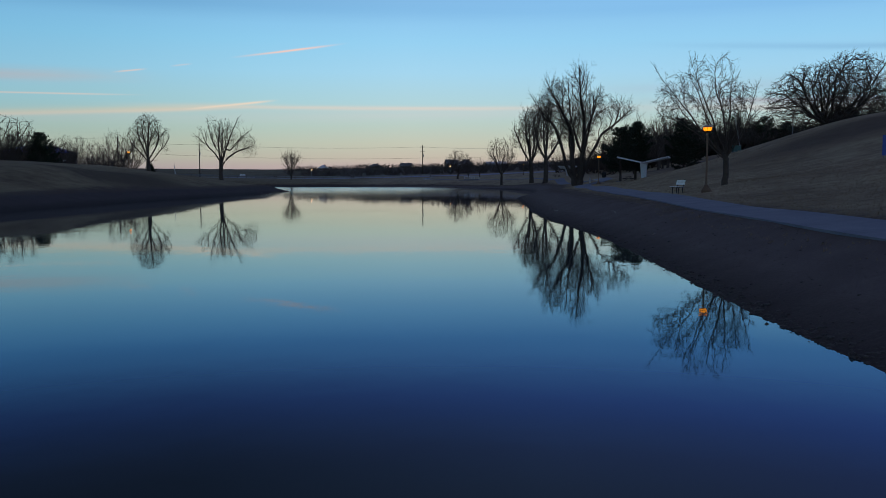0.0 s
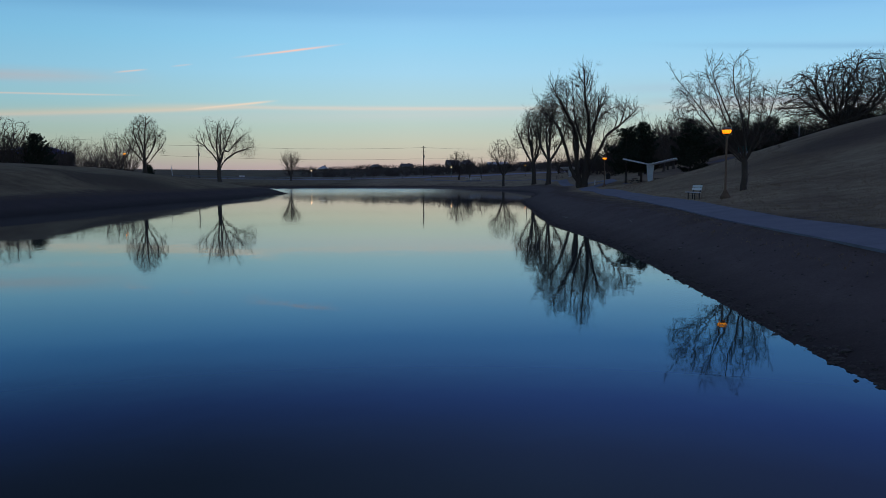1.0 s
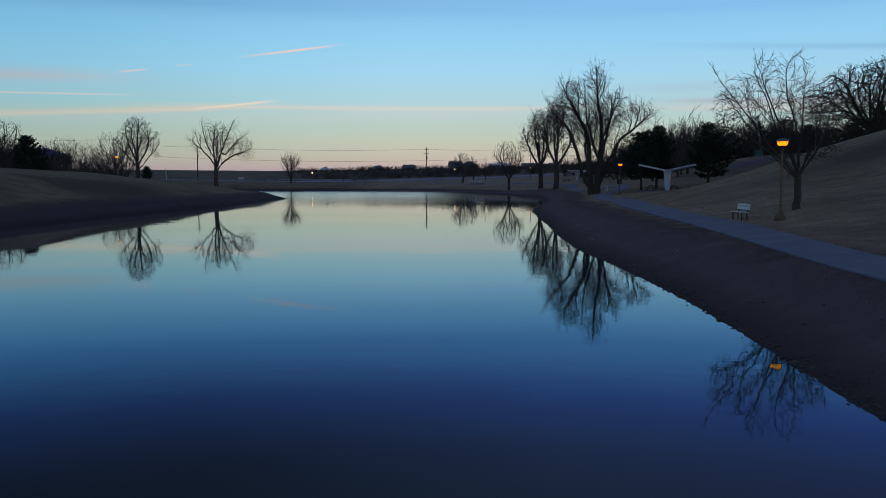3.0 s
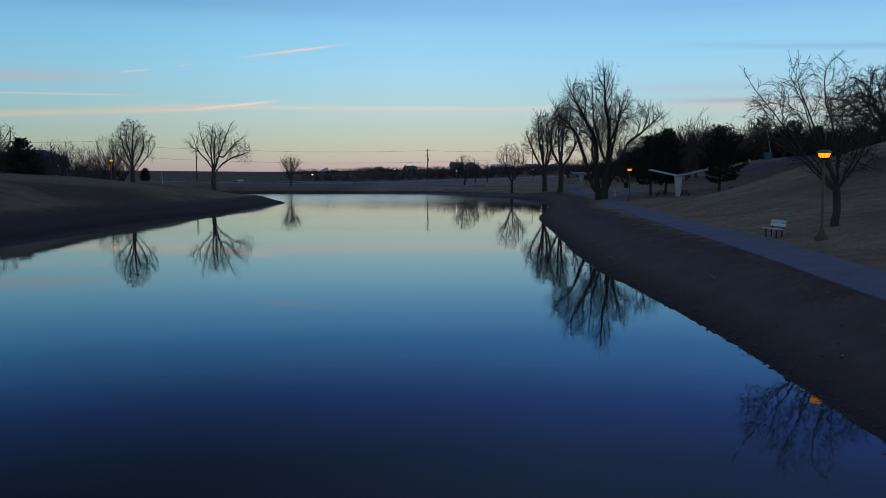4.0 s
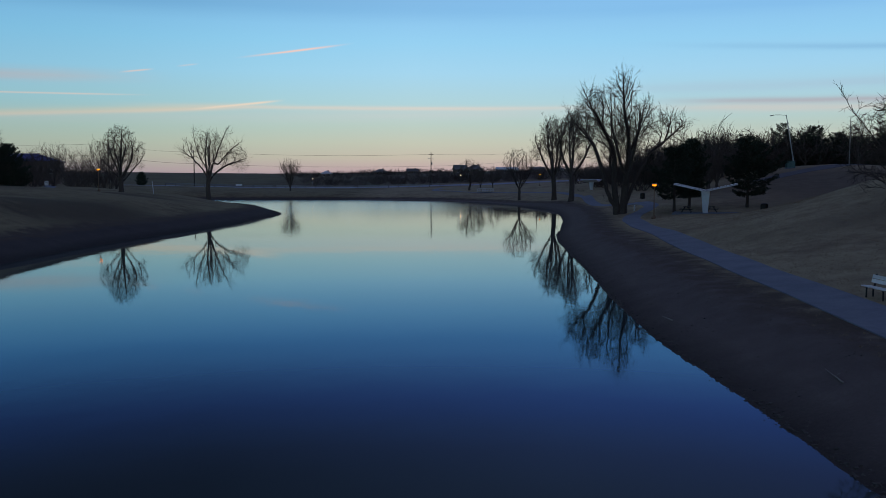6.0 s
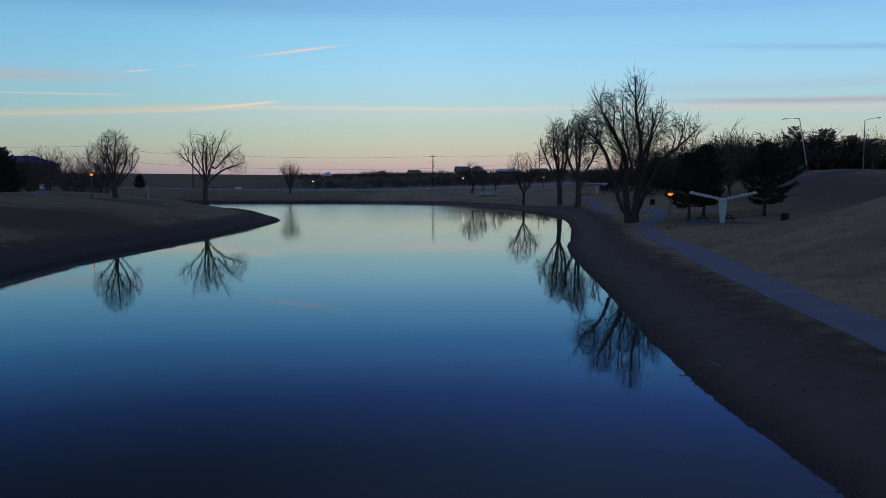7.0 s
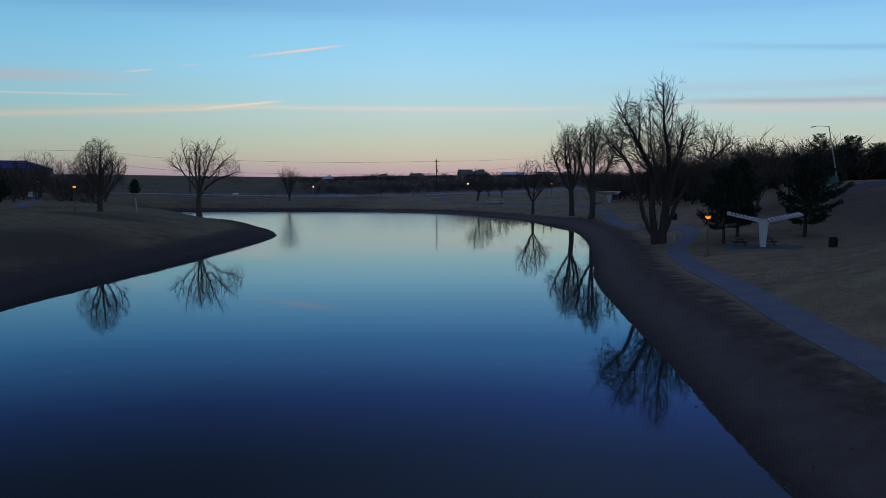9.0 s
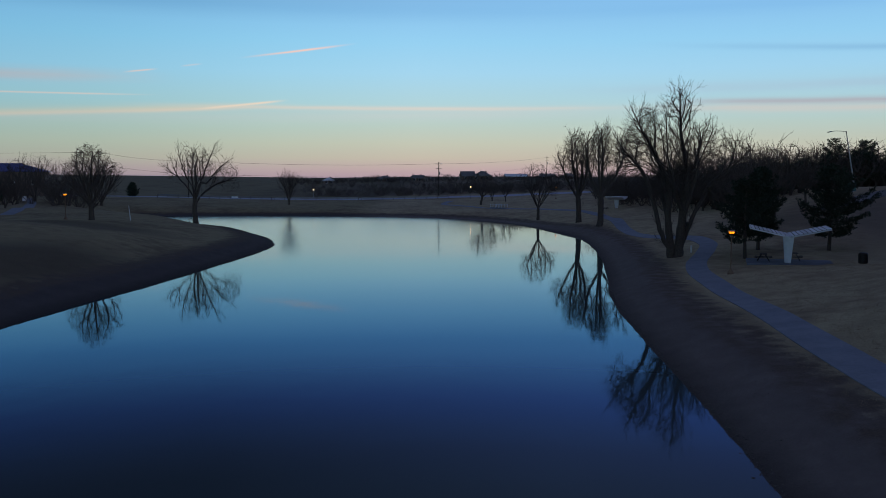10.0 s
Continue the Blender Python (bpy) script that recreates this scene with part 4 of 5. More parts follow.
# ---------- conifers ----------
def conifer(name, seed, x, y, h, w, label, group="", bare=0.12, sink=0.15, shape=0.85, ragged=0.35, gap=0.5, sprays=6):
    """A conifer: a trunk, whorls of uneven boughs, and needle tufts massed along their side shoots."""
    rng = np.random.default_rng(seed)
    root = thing(name, label, "tree", group, pose(x, y, ground_z(x, y) - sink))
    bend = rng.normal(0, 0.02 * h, 2)
    part("trunk", Shape().tube((0, 0, 0), (bend[0], bend[1], h * 0.5), 0.019 * h + 0.05, 0.012 * h, 9).tube((bend[0], bend[1], h * 0.5), (bend[0] * 0.4, bend[1], h * 0.95), 0.012 * h, 0.012, 9), BARK, root)
    boughs, tufts, outward = [], [], []
    z, ph = h * bare, rng.uniform(0, 6.28, 3)
    while z < h * 0.97:
        f = (z / h - bare) / (1 - bare)
        reach = w * 0.5 * min(1.0, (1 - f) ** shape * 1.1 + 0.05) * (0.7 + 0.3 * min(1, f * 5))
        turn = rng.uniform(0, 6.28)
        for k in range(rng.integers(4, 7)):
            a = turn + k * 1.15 + rng.normal(0, 0.25)
            ln = reach * (1 + ragged * (0.6 * math.sin(a + ph[0] + z * 0.5) + 0.5 * math.sin(2 * a + ph[1] - z * 1.1))) * rng.uniform(0.7, 1.1)
            up = rng.uniform(-0.2, 0.12) + 0.5 * f
            t = np.linspace(0, 1, 5)
            base = np.array((bend[0] * min(1, 2 * z / h), bend[1], z))
            line = base + np.stack([np.cos(a) * ln * t, np.sin(a) * ln * t, ln * (up * t - 0.12 * t * (1 - t) + 0.22 * t ** 3)], 1)
            boughs.append((line, (0.012 * h * 0.32) * (1 - 0.75 * t) * (0.5 + 0.25 * ln)))
            out = np.array((math.cos(a), math.sin(a), 0.25))
            for u in np.arange(0.28, 1.03, 0.34 / max(ln, 0.6)):
                c = np.array([np.interp(u, t, line[:, i]) for i in range(3)])
                tufts.append(c)
                outward.append(out)
                for sgn in (-1, 1):
                    sl = (0.18 + 0.32 * ln * (1.05 - u)) * rng.uniform(0.4, 1.2)
                    d = np.array((-math.sin(a) * sgn, math.cos(a) * sgn, 0.12)) + 0.6 * out
                    for v in (0.55, 1.0):
                        tufts.append(c + d * sl * v + rng.normal(0, 0.07, 3))
                        outward.append(d)
        z += gap * rng.uniform(0.7, 1.3)
    c, o = np.array(tufts), np.array(outward)
    tri = []
    for k in range(sprays):
        n = len(c)
        way = rng.normal(0, 0.75, (n, 3)) + o + np.array((0, 0, 0.45))
        way /= np.linalg.norm(way, axis=1)[:, None]
        side = np.cross(way, rng.normal(0, 1, (n, 3)))
        side /= np.linalg.norm(side, axis=1)[:, None] + 1e-9
        s = rng.uniform(0.16, 0.34, n)[:, None]
        p = c + rng.normal(0, 0.10, (n, 3))
        tri.append(np.stack([p - side * s * 0.26, p + side * s * 0.26, p + way * s], 1))
    part("bough", tubes_mesh("bough", boughs, 4, BARK), None, root)
    v = np.concatenate(tri).reshape(-1, 3)
    part("foliage", mesh_from("foliage", v, np.arange(len(v)).reshape(-1, 3), NEEDLE), None, root)
    return root


conifer("pine_tree", 31, 27.9, 133.5, 9.0, 5.8, "dark green pine behind the picnic shelter", bare=0.24, shape=0.6, ragged=0.5)
conifer("pine_tree", 32, 31.8, 140.5, 9.6, 6.0, "dark dense pine behind the picnic shelter", bare=0.2, shape=0.6, ragged=0.4, gap=0.42)
conifer("pine_tree", 33, 39.1, 138.4, 9.8, 8.0, "broad dark pine on the grass slope", bare=0.2, shape=0.65, ragged=0.45)
conifer("pine_tree", 34, 48, 232, 8.5, 5.5, "small dark pine beyond the path", bare=0.1)
conifer("cedar_tree", 35, -102.2, 217, 10.4, 10.0, "dark dense cedar on the far mound", bare=0.02, shape=0.75, ragged=0.12, gap=0.34)
conifer("cedar_tree", 36, -123.9, 360.8, 5.2, 4.8, "small dark round cedar beyond the pond", bare=0.06, shape=0.6, ragged=0.1, gap=0.3)
belt = conifer("pine_tree", 37, 74, 216, 10.5, 7, "dark pine at the top of the slope", bare=0.12, shape=0.6, sprays=3)
conifer("pine_tree", 38, 86, 228, 11, 7.5, "tall dark pine among bare trees", bare=0.12, shape=0.6)
conifer("pine_tree", 39, 99, 218, 10.5, 8, "dark broad pine at the top of the slope", bare=0.12, shape=0.6)
conifer("pine_tree", 43, 63, 134, 8.5, 7.5, "broad dark pine on the hilltop", bare=0.08, shape=0.6)
for x, y, s in ((80, 219, 0.95), (91, 216, 1.0), (68, 236, 0.95), (106, 214, 1.15), (111, 220, 1.3), (118, 210, 1.3), (125, 218, 1.35), (95, 232, 1.1), (102, 238, 1.2), (83, 238, 1.0), (86, 213, 0.95), (99, 211, 1.05), (69, 219, 0.85), (104, 224, 1.15), (78, 213, 0.95), (95, 213, 1.05), (89, 222, 1.1), (63, 214, 0.8)):
    o = copy_thing(belt, pose(x, y, ground_z(x, y) - 0.15, 0, 0, x * 37) @ Matrix.Diagonal((s * 1.3, s * 1.3, s * 0.8, 1)))
    tagged(o, "dense dark pine in the belt along the hilltop", group="pines along the hilltop")


# ---------- groups of bare trees ----------
def groves():
    R = np.random.default_rng
    a = bare_tree("bare_tree", 51, 42, 166, "bare deciduous tree on the grass slope", vase(R(21), 7, 2.2, 9.2, 3.6), [((0, 0, 6.2), (4.4, 4.2, 3.7)), ((0.6, 0, 8.0), (2.8, 3.0, 2.4))], 420, 0.7, 0.2, 0.22, 0.025, (1, 1.3, 0.5, 1), "bare trees on the slope")
    b = bare_tree("bare_tree", 52, 58, 208, "bare many-stemmed tree on the grass slope", vase(R(22), 8, 0.8, 10.0, 3.4, 0.45), [((0, 0, 6.4), (3.9, 3.8, 4.1)), ((-0.8, 0, 8.8), (2.2, 2.6, 2.3))], 420, 0.7, 0.28, 0.22, 0.025, (1, 1.3, 0.6, 1), "bare trees on the slope")
    c = bare_tree("bare_tree", 53, -112, 276, "bare shrubby tree on the far mound", vase(R(23), 9, 0.6, 8.0, 4.2), [((0, 0, 5.0), (4.8, 4.6, 3.6)), ((1.0, 0, 6.6), (3.0, 3.0, 2.3))], 420, 0.7, 0.12, 0.22, 0.027, (1, 1.2, 0.4, 1), "bare trees on the far mound")
    rng = R(77)
    spots = [(a, 36, 160, 0.95), (a, 39.0, 168, 1.2), (b, 45.5, 172, 1.15), (b, 46, 178, 0.95), (a, 50, 196, 1.0), (b, 64, 220, 0.85), (a, 70, 232, 0.9), (b, 80, 240, 0.9), (a, 90, 232, 0.95), (b, 104, 226, 1.0),
             (a, 112, 214, 1.1), (b, 60, 240, 1.0), (a, 47, 214, 0.9), (b, 52, 258, 1.0), (a, 44, 282, 0.9), (b, 64, 290, 1.0), (a, 40, 300, 0.9), (b, 92, 250, 1.1), (a, 76, 262, 1.05),
             (b, 120, 240, 1.1), (a, 56, 186, 0.85), (b, 68, 130, 0.9), (a, 14, 322, 0.75), (b, 10, 330, 0.8), (a, 86, 205, 0.9), 
             (c, -104, 284, 1.5), (c, -111, 292, 1.7), (c, -128, 246, 1.3), (c, -140, 268, 1.4), (c, -127, 292, 1.6), (c, -118, 284, 1.45), (c, -101, 270, 1.2), (c, -122, 272, 1.35), (c, -150, 250, 1.2), (c, -144, 226, 1.1),
             (c, -106, 214.5, 1.2), (c, -116, 224, 1.6), (c, -100, 224, 0.9), (c, -116, 300, 1.2)]
    for t, x, y, s in spots:
        copy_thing(t, pose(x, y, ground_z(x, y) - 0.15, 0, 0, rng.uniform(0, 360)) @ Matrix.Diagonal((s, s, s * rng.uniform(0.9, 1.1), 1)))


groves()


def thicket(name, seed, spots, size, label, thin=0.026, levels=3, mat=TWIG):
    """Bare woods and scrub, far too many to count, in one mesh."""
    rng = np.random.default_rng(seed)
    kinds = []
    spec = [(1.6, 0.05, 0.03, 0.7, 0.1, 40, 0.55), (0.9, 0.06, 0.03, 0.9, 0.1, 38, 0.7), (0.8, 0.08, 0.02, 9, 0.3, 36, 0.5)]
    if levels == 2:
        spec = [(2.2, 0.05, 0.03, 0.8, 0.1, 42, 0.62), (1.3, 0.07, 0.03, 9, 0.1, 38, 0.7)]
    for k in range(5):
        if levels == 4:
            limbs = vase(rng, 5, 0.7, 5.0, 2.2)
            lobes = [((rng.normal(0, 0.3), 0, 3.9), (3.0, 3.0, 2.6)), ((rng.normal(0, 1.0), 0, 5.2), (1.7, 1.7, 1.5)), ((0, 0, 2.4), (3.2, 3.0, 1.3))]
            P, up_, ways = fill_crown(rng, limbs, lobes, 105, 0.8, 0.1, second=1.6)
            b = [(0, p, q) for p, q in branch_lines(P, up_, 0.16, thin, 0.5)[0]]
            at = np.repeat(np.arange(len(limbs) * 4, len(P)), 2)
            line, rad, _ = sprouts(rng, P[at], ways[at], rng.uniform(0.5, 1.3, len(at)), 0.35, 0.7, thin * 0.8, 3)
            b += [(1, p, q) for p, q in zip(line, rad)]
            me = tubes_mesh("tmp", [(p, q) for _, p, q in b], 3, TWIG)
            v = np.empty(len(me.vertices) * 3)
            me.vertices.foreach_get("co", v)
            f = np.empty(len(me.polygons) * 4, int)
            me.polygons.foreach_get("vertices", f)
            bpy.data.meshes.remove(me)
            kinds.append((v.reshape(-1, 3), f.reshape(-1, 4)))
            continue
        b = grow(rng, fan(rng, 6, 34, 0.10, 6.5, 0), crown([(0.2, 1.5), (2.0, 3.2), (4.5, 3.6), (6.8, 0.8)], rng), spec, thin)
        me = tubes_mesh("tmp", [(p[:: max(1, len(p) // 3)], r[:: max(1, len(p) // 3)]) for lv, p, r in b], 3, TWIG)
        v = np.empty(len(me.vertices) * 3)
        me.vertices.foreach_get("co", v)
        f = np.empty(len(me.polygons) * 4, int)
        me.polygons.foreach_get("vertices", f)
        bpy.data.meshes.remove(me)
        kinds.append((v.reshape(-1, 3), f.reshape(-1, 4)))
    x, y = spots(rng)
    z = heights(x, y)[0]
    V, F, base = [], [], 0
    for i in range(len(x)):
        v, f = kinds[i % 5]
        a, s = rng.uniform(0, 6.28), rng.uniform(*size)
        m = np.array(((math.cos(a), -math.sin(a), 0), (math.sin(a), math.cos(a), 0), (0, 0, rng.uniform(0.7, 1.1)))) * s * np.array(((1.3,), (1.3,), (1,)))
        V.append(v @ m.T + (x[i], y[i], z[i] - 0.2))
        F.append(f + base)
        base += len(v)
    tagged(new(name, mesh_from(name, np.concatenate(V), np.concatenate(F), mat)), label, "woods", kind="stuff")


def beyond(rng):
    n = 480
    y = 390 + rng.uniform(0, 1, n) ** 1.2 * 225
    f = rng.uniform(0, 1, n)
    return (-0.19 + 0.69 * f ** 0.9) * y, y


def ridge(rng):
    n = 230
    y = rng.uniform(530, 575, n)
    return (-0.175 + rng.uniform(0, 1, n) ** 1.1 * 0.5) * y, y


def hilltop(rng):
    n = 260
    x = 48 + rng.uniform(0, 1, n) ** 1.35 * 85
    return x, 204 + (x - 50) * 0.12 + rng.uniform(0, 1, n) ** 1.3 * 85


def mound_scrub(rng):
    n = 55
    y = rng.uniform(250, 335, n)
    return -y * rng.uniform(0.38, 0.58, n), y


def roadside(rng):
    n = 150
    x = rng.uniform(-60, 110, n)
    return x, 374 + np.abs(x) * 0.05 + rng.uniform(0, 22, n)


def brow(rng):
    n = 80
    y = rng.uniform(107, 128, n)
    return 51 + (y - 107) * 0.25 + rng.uniform(0, 24, n), y


def middle(rng):
    n = 100
    return rng.uniform(40, 62, n), rng.uniform(218, 325, n)


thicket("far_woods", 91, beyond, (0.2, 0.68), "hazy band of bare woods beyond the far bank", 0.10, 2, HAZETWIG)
thicket("ridge_trees", 97, ridge, (0.32, 0.66), "dark bare trees along the far ridge", 0.09, 2)
thicket("hilltop_woods", 92, hilltop, (1.15, 1.7), "dark bare woods along the top of the slope", 0.026, 4)
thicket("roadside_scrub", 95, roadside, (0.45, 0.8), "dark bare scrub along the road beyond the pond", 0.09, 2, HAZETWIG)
thicket("brow_scrub", 96, brow, (0.8, 1.3), "dark bare scrub behind the brow of the hill", 0.016)
thicket("mound_scrub", 93, mound_scrub, (0.8, 1.35), "bare scrub behind the far mound", 0.026)
thicket("path_woods", 94, middle, (0.6, 1.2), "bare scrub woods beyond the path")


# ---------- park lamps ----------
def park_lamp(x, y, label):
    root = thing("park_lamp", label, "lamp", "park lamps by the paths", pose(x, y, ground_z(x, y) - 0.04))
    part("base", Shape().lathe([(0.30, 0), (0.29, 0.16), (0.16, 0.36), (0.11, 0.48), (0.09, 0.5)], 14), RUST, root, "flared concrete foot")
    part("pole", Shape().tube((0, 0, 0.3), (0, 0, 3.77), 0.065, 0.055, 12), RUST, root)
    head = part("lantern", Shape().lathe([(0.10, 3.68), (0.12, 3.72), (0.19, 3.75), (0.21, 3.77)], 16), DARKMETAL, root)
    part("cap", Shape().lathe([(0.30, 3.98), (0.31, 4.02), (0.285, 4.08), (0.18, 4.12), (0.05, 4.14)], 20), GALV, head, "pale domed cap")
    part("diffuser", Shape().lathe([(0.17, 3.77), (0.23, 3.82), (0.265, 3.91), (0.27, 3.98)], 20), SODIUM, head, "glowing orange diffuser")
    for i in range(10):
        a = i * math.pi / 5
        c, s = math.cos(a), math.sin(a)
        part("rib", Shape().tube((0.19 * c, 0.19 * s, 3.76), (0.28 * c, 0.28 * s, 3.92), 0.011, 0.011, 5).tube((0.28 * c, 0.28 * s, 3.92), (0.285 * c, 0.285 * s, 3.99), 0.011, 0.011, 5), DARKMETAL, head)
    return root


lamp = park_lamp(16.25, 52.4, "lit orange park lamp on a brown post beside the bench")
for x, y in ((22.05, 120.25), (-63.9, 173.5), (30.6, 322)):
    o = copy_thing(lamp, pose(x, y, ground_z(x, y) - 0.04, 0, 0, 25))
    o["label"] = "lit orange park lamp on a brown post by the path"


# ---------- bench ----------
def bench(x, y, face, label):
    """A park bench that looks towards local -y."""
    root = thing("park_bench", label, "bench", "", pose(x, y, ground_z(x, y) - 0.02, 0, 0, face))
    tilt = Matrix.Rotation(math.radians(-10), 4, "X")
    for k in range(2):
        part("seat_board", Shape().box((0, -0.16 + k * 0.21, 0.46 - 0.012 * k), (1.65, 0.195, 0.045), chamfer=0.008), WHITE, root)
        part("back_board", Shape().box((0, 0.20 + 0.035 * k, 0.66 + k * 0.17), (1.65, 0.04, 0.155), tilt, 0.008), WHITE, root)
    for sx in (-0.6, 0.6):
        leg = Shape().box((sx, -0.14, 0.215), (0.06, 0.05, 0.45), chamfer=0.006).box((sx, 0.14, 0.22), (0.06, 0.05, 0.46), chamfer=0.006)
        leg.box((sx, 0.0, 0.42), (0.055, 0.42, 0.04)).box((sx, 0.225, 0.68), (0.05, 0.05, 0.56), tilt, 0.006)
        part("leg", leg, DARKMETAL, root, "dark iron leg")
    return root


bench(15.5, 56.1, -87, "white slatted park bench with dark iron legs beside the path")


# ---------- picnic shelters ----------
def picnic_shelter(x, y, face, label):
    """A butterfly roof on one tapered concrete column; local x is the span, y the depth."""
    root = thing("picnic_shelter", label, "shelter", "picnic shelters", pose(x, y, ground_z(x, y), 0, 0, face))
    col = Shape()
    pr = [(-0.28, -0.42, 0.0), (0.28, -0.42, 0.0), (0.28, 0.42, 0.0), (-0.28, 0.42, 0.0), (-0.50, -0.75, 2.72), (0.50, -0.75, 2.72), (0.50, 0.75, 2.72), (-0.50, 0.75, 2.72)]
    col.add(pr, [(3, 2, 1, 0), (4, 5, 6, 7), (0, 1, 5, 4), (1, 2, 6, 5), (2, 3, 7, 6), (3, 0, 4, 7)])
    part("column", col, SHELTERM, root, "tapered white concrete column")
    half, depth, n, rise = 3.62, 5.6, 9, 0.82
    slope = math.atan2(rise, half)
    for sgn in (-1, 1):
        m = Matrix.Rotation(-sgn * slope, 4, "Y")
        wing = part("roof_wing", Shape().box((sgn * (half / 2 + 0.01), 0, 2.72 + rise / 2), (half / math.cos(slope) - 0.02, depth, 0.14), m, 0.01), SHELTERM, root)
        part("roof_deck", Shape().box((sgn * (half / 2 + 0.02), 0, 2.72 + rise / 2 + 0.077), (half / math.cos(slope) - 0.1, depth - 0.02, 0.016), m), DARKMETAL, wing, "dark roof deck between the panels")
        for k in range(n):
            u = (k + 0.5) / n
            part("panel", Shape().box((sgn * half * u, 0, 2.72 + rise * u + 0.105), (half / n / math.cos(slope) - 0.13, depth - 0.06, 0.07), m, 0.008), SHELTERM, wing)
        part("fascia", Shape().box((sgn * (half + 0.02), 0, 2.72 + rise + 0.02), (0.09, depth + 0.04, 0.24), m, 0.01), SHELTERM, wing)
    return root


def picnic_table(x, y, face, label):
    root = thing("picnic_table", label, "table", "picnic tables", pose(x, y, ground_z(x, y) + 0.05, 0, 0, face))
    for k in range(3):
        part("top_board", Shape().box((0, -0.25 + 0.25 * k, 0.75), (1.9, 0.235, 0.045), chamfer=0.006), POLEWOOD, root)
    for sy in (-0.72, 0.72):
        part("seat", Shape().box((0, sy, 0.44), (1.9, 0.26, 0.045), chamfer=0.006), POLEWOOD, root)
    for sx in (-0.7, 0.7):
        part("leg", Shape().tube((sx, -0.6, 0), (sx, -0.15, 0.73), 0.035, 0.035, 8).tube((sx, 0.6, 0), (sx, 0.15, 0.73), 0.035, 0.035, 8).box((sx, 0, 0.40), (0.05, 1.55, 0.06)), DARKMETAL, root)
    return root


def pad(name, x, y, face, w, d, label):
    z = max(ground_z(x + dx, y + dy) for dx in (-2, 0, 2) for dy in (-2, 0, 2))
    ob = new(name, Shape().box((0, 0, -0.25), (w, d, 0.56), chamfer=0.02).mesh(name, CONCRETE))
    ob.matrix_basis = pose(x, y, z, 0, 0, face)
    return tagged(ob, label, "pavement", kind="structure"), z + 0.03


FACE = -18
_, PADZ = pad("pavement_shelter", 30.6, 128.2, FACE, 8.2, 6.0, "concrete slab under the picnic shelter")
shelter = picnic_shelter(30.1, 127.4, FACE, "white butterfly-roofed picnic shelter on one concrete column")
shelter.location.z = PADZ - 0.01
for x, y in ((28.2, 128.9), (31.6, 129.6)):
    picnic_table(x, y, 70, "dark wooden picnic table under the white shelter").location.z = PADZ
o = copy_thing(shelter, pose(36.8, 251, ground_z(36.8, 251) + 0.02, 0, 0, 62) @ Matrix.Diagonal((0.74, 0.74, 0.8, 1)))
o["label"] = "far white butterfly-roofed picnic shelter beyond the trees"
picnic_table(33.4, 248.5, 20, "dark wooden picnic table near the far shelter")


# ---------- litter bins, posts, signs ----------
def litter_bin(x, y, label):
    root = thing("litter_bin", label, "bin", "litter bins", pose(x, y, ground_z(x, y) - 0.02))
    part("body", Shape().lathe([(0.34, 0.06), (0.40, 0.1), (0.41, 0.95), (0.39, 1.0)], 18), DARKMETAL, root)
    part("lid", Shape().lathe([(0.42, 1.0), (0.43, 1.06), (0.30, 1.12), (0.12, 1.14)], 18), DARKMETAL, root)
    for k in range(12):
        a = k * math.pi / 6
        part("slat", Shape().box((0.425 * math.cos(a), 0.425 * math.sin(a), 0.52), (0.02, 0.14, 0.86), Matrix.Rotation(a, 4, "Z"), 0.004), DARKMETAL, root)
    part("foot", Shape().lathe([(0.3, 0), (0.3, 0.08)], 14), DARKMETAL, root)
    return root


bin_a = litter_bin(36.4, 124.8, "black slatted litter bin on the grass")
copy_thing(bin_a, pose(33.2, 175, ground_z(33.2, 175) - 0.02))


def bollard(x, y, h, r, label, lean=0.0):
    root = thing("marker_post", label, "post", "", pose(x, y, ground_z(x, y) - 0.1, 0, lean, 0))
    part("post", Shape().lathe([(r, 0), (r, h - 0.04), (r * 0.75, h)], 10), WHITE, root)
    part("band", Shape().lathe([(r * 1.08, h * 0.8), (r * 1.08, h * 0.86)], 10), GALV, root)


bollard(24.7, 142.6, 0.95, 0.11, "short white marker post beside the path")
bollard(-58, 184.7, 2.6, 0.05, "thin leaning white post on the mound", -6)


def panel_sign(name, x, y, w, h, z, mat, face, label):
    root = thing(name, label, "sign", "", pose(x, y, ground_z(x, y) - 0.1, 0, 0, face))
    part("panel", Shape().box((0, 0, z + h / 2 + 0.1), (w, 0.03, h), chamfer=0.006), mat, root)
    for sx in (-w * 0.36, w * 0.36):
        part("post", Shape().tube((sx, 0.04, 0), (sx, 0.04, z + h), 0.03, 0.03, 8), GALV, root)
    return root


BLUEPAINT = worn("blue_sign_paint", (0.05, 0.10, 0.42), (0.08, 0.14, 0.5), 3.0, 0.5)
panel_sign("park_sign", 30.55, 58.6, 0.6, 1.4, 0.15, BLUEPAINT, -20, "tall narrow blue sign on the hillside")
panel_sign("park_sign", -118, 268, 1.1, 1.3, 0.9, WHITE, 20, "white sign panel on posts beside the path")
panel_sign("park_sign", -79, 336, 2.2, 0.5, 1.0, WHITE, 10, "low white sign board beyond the far bank")


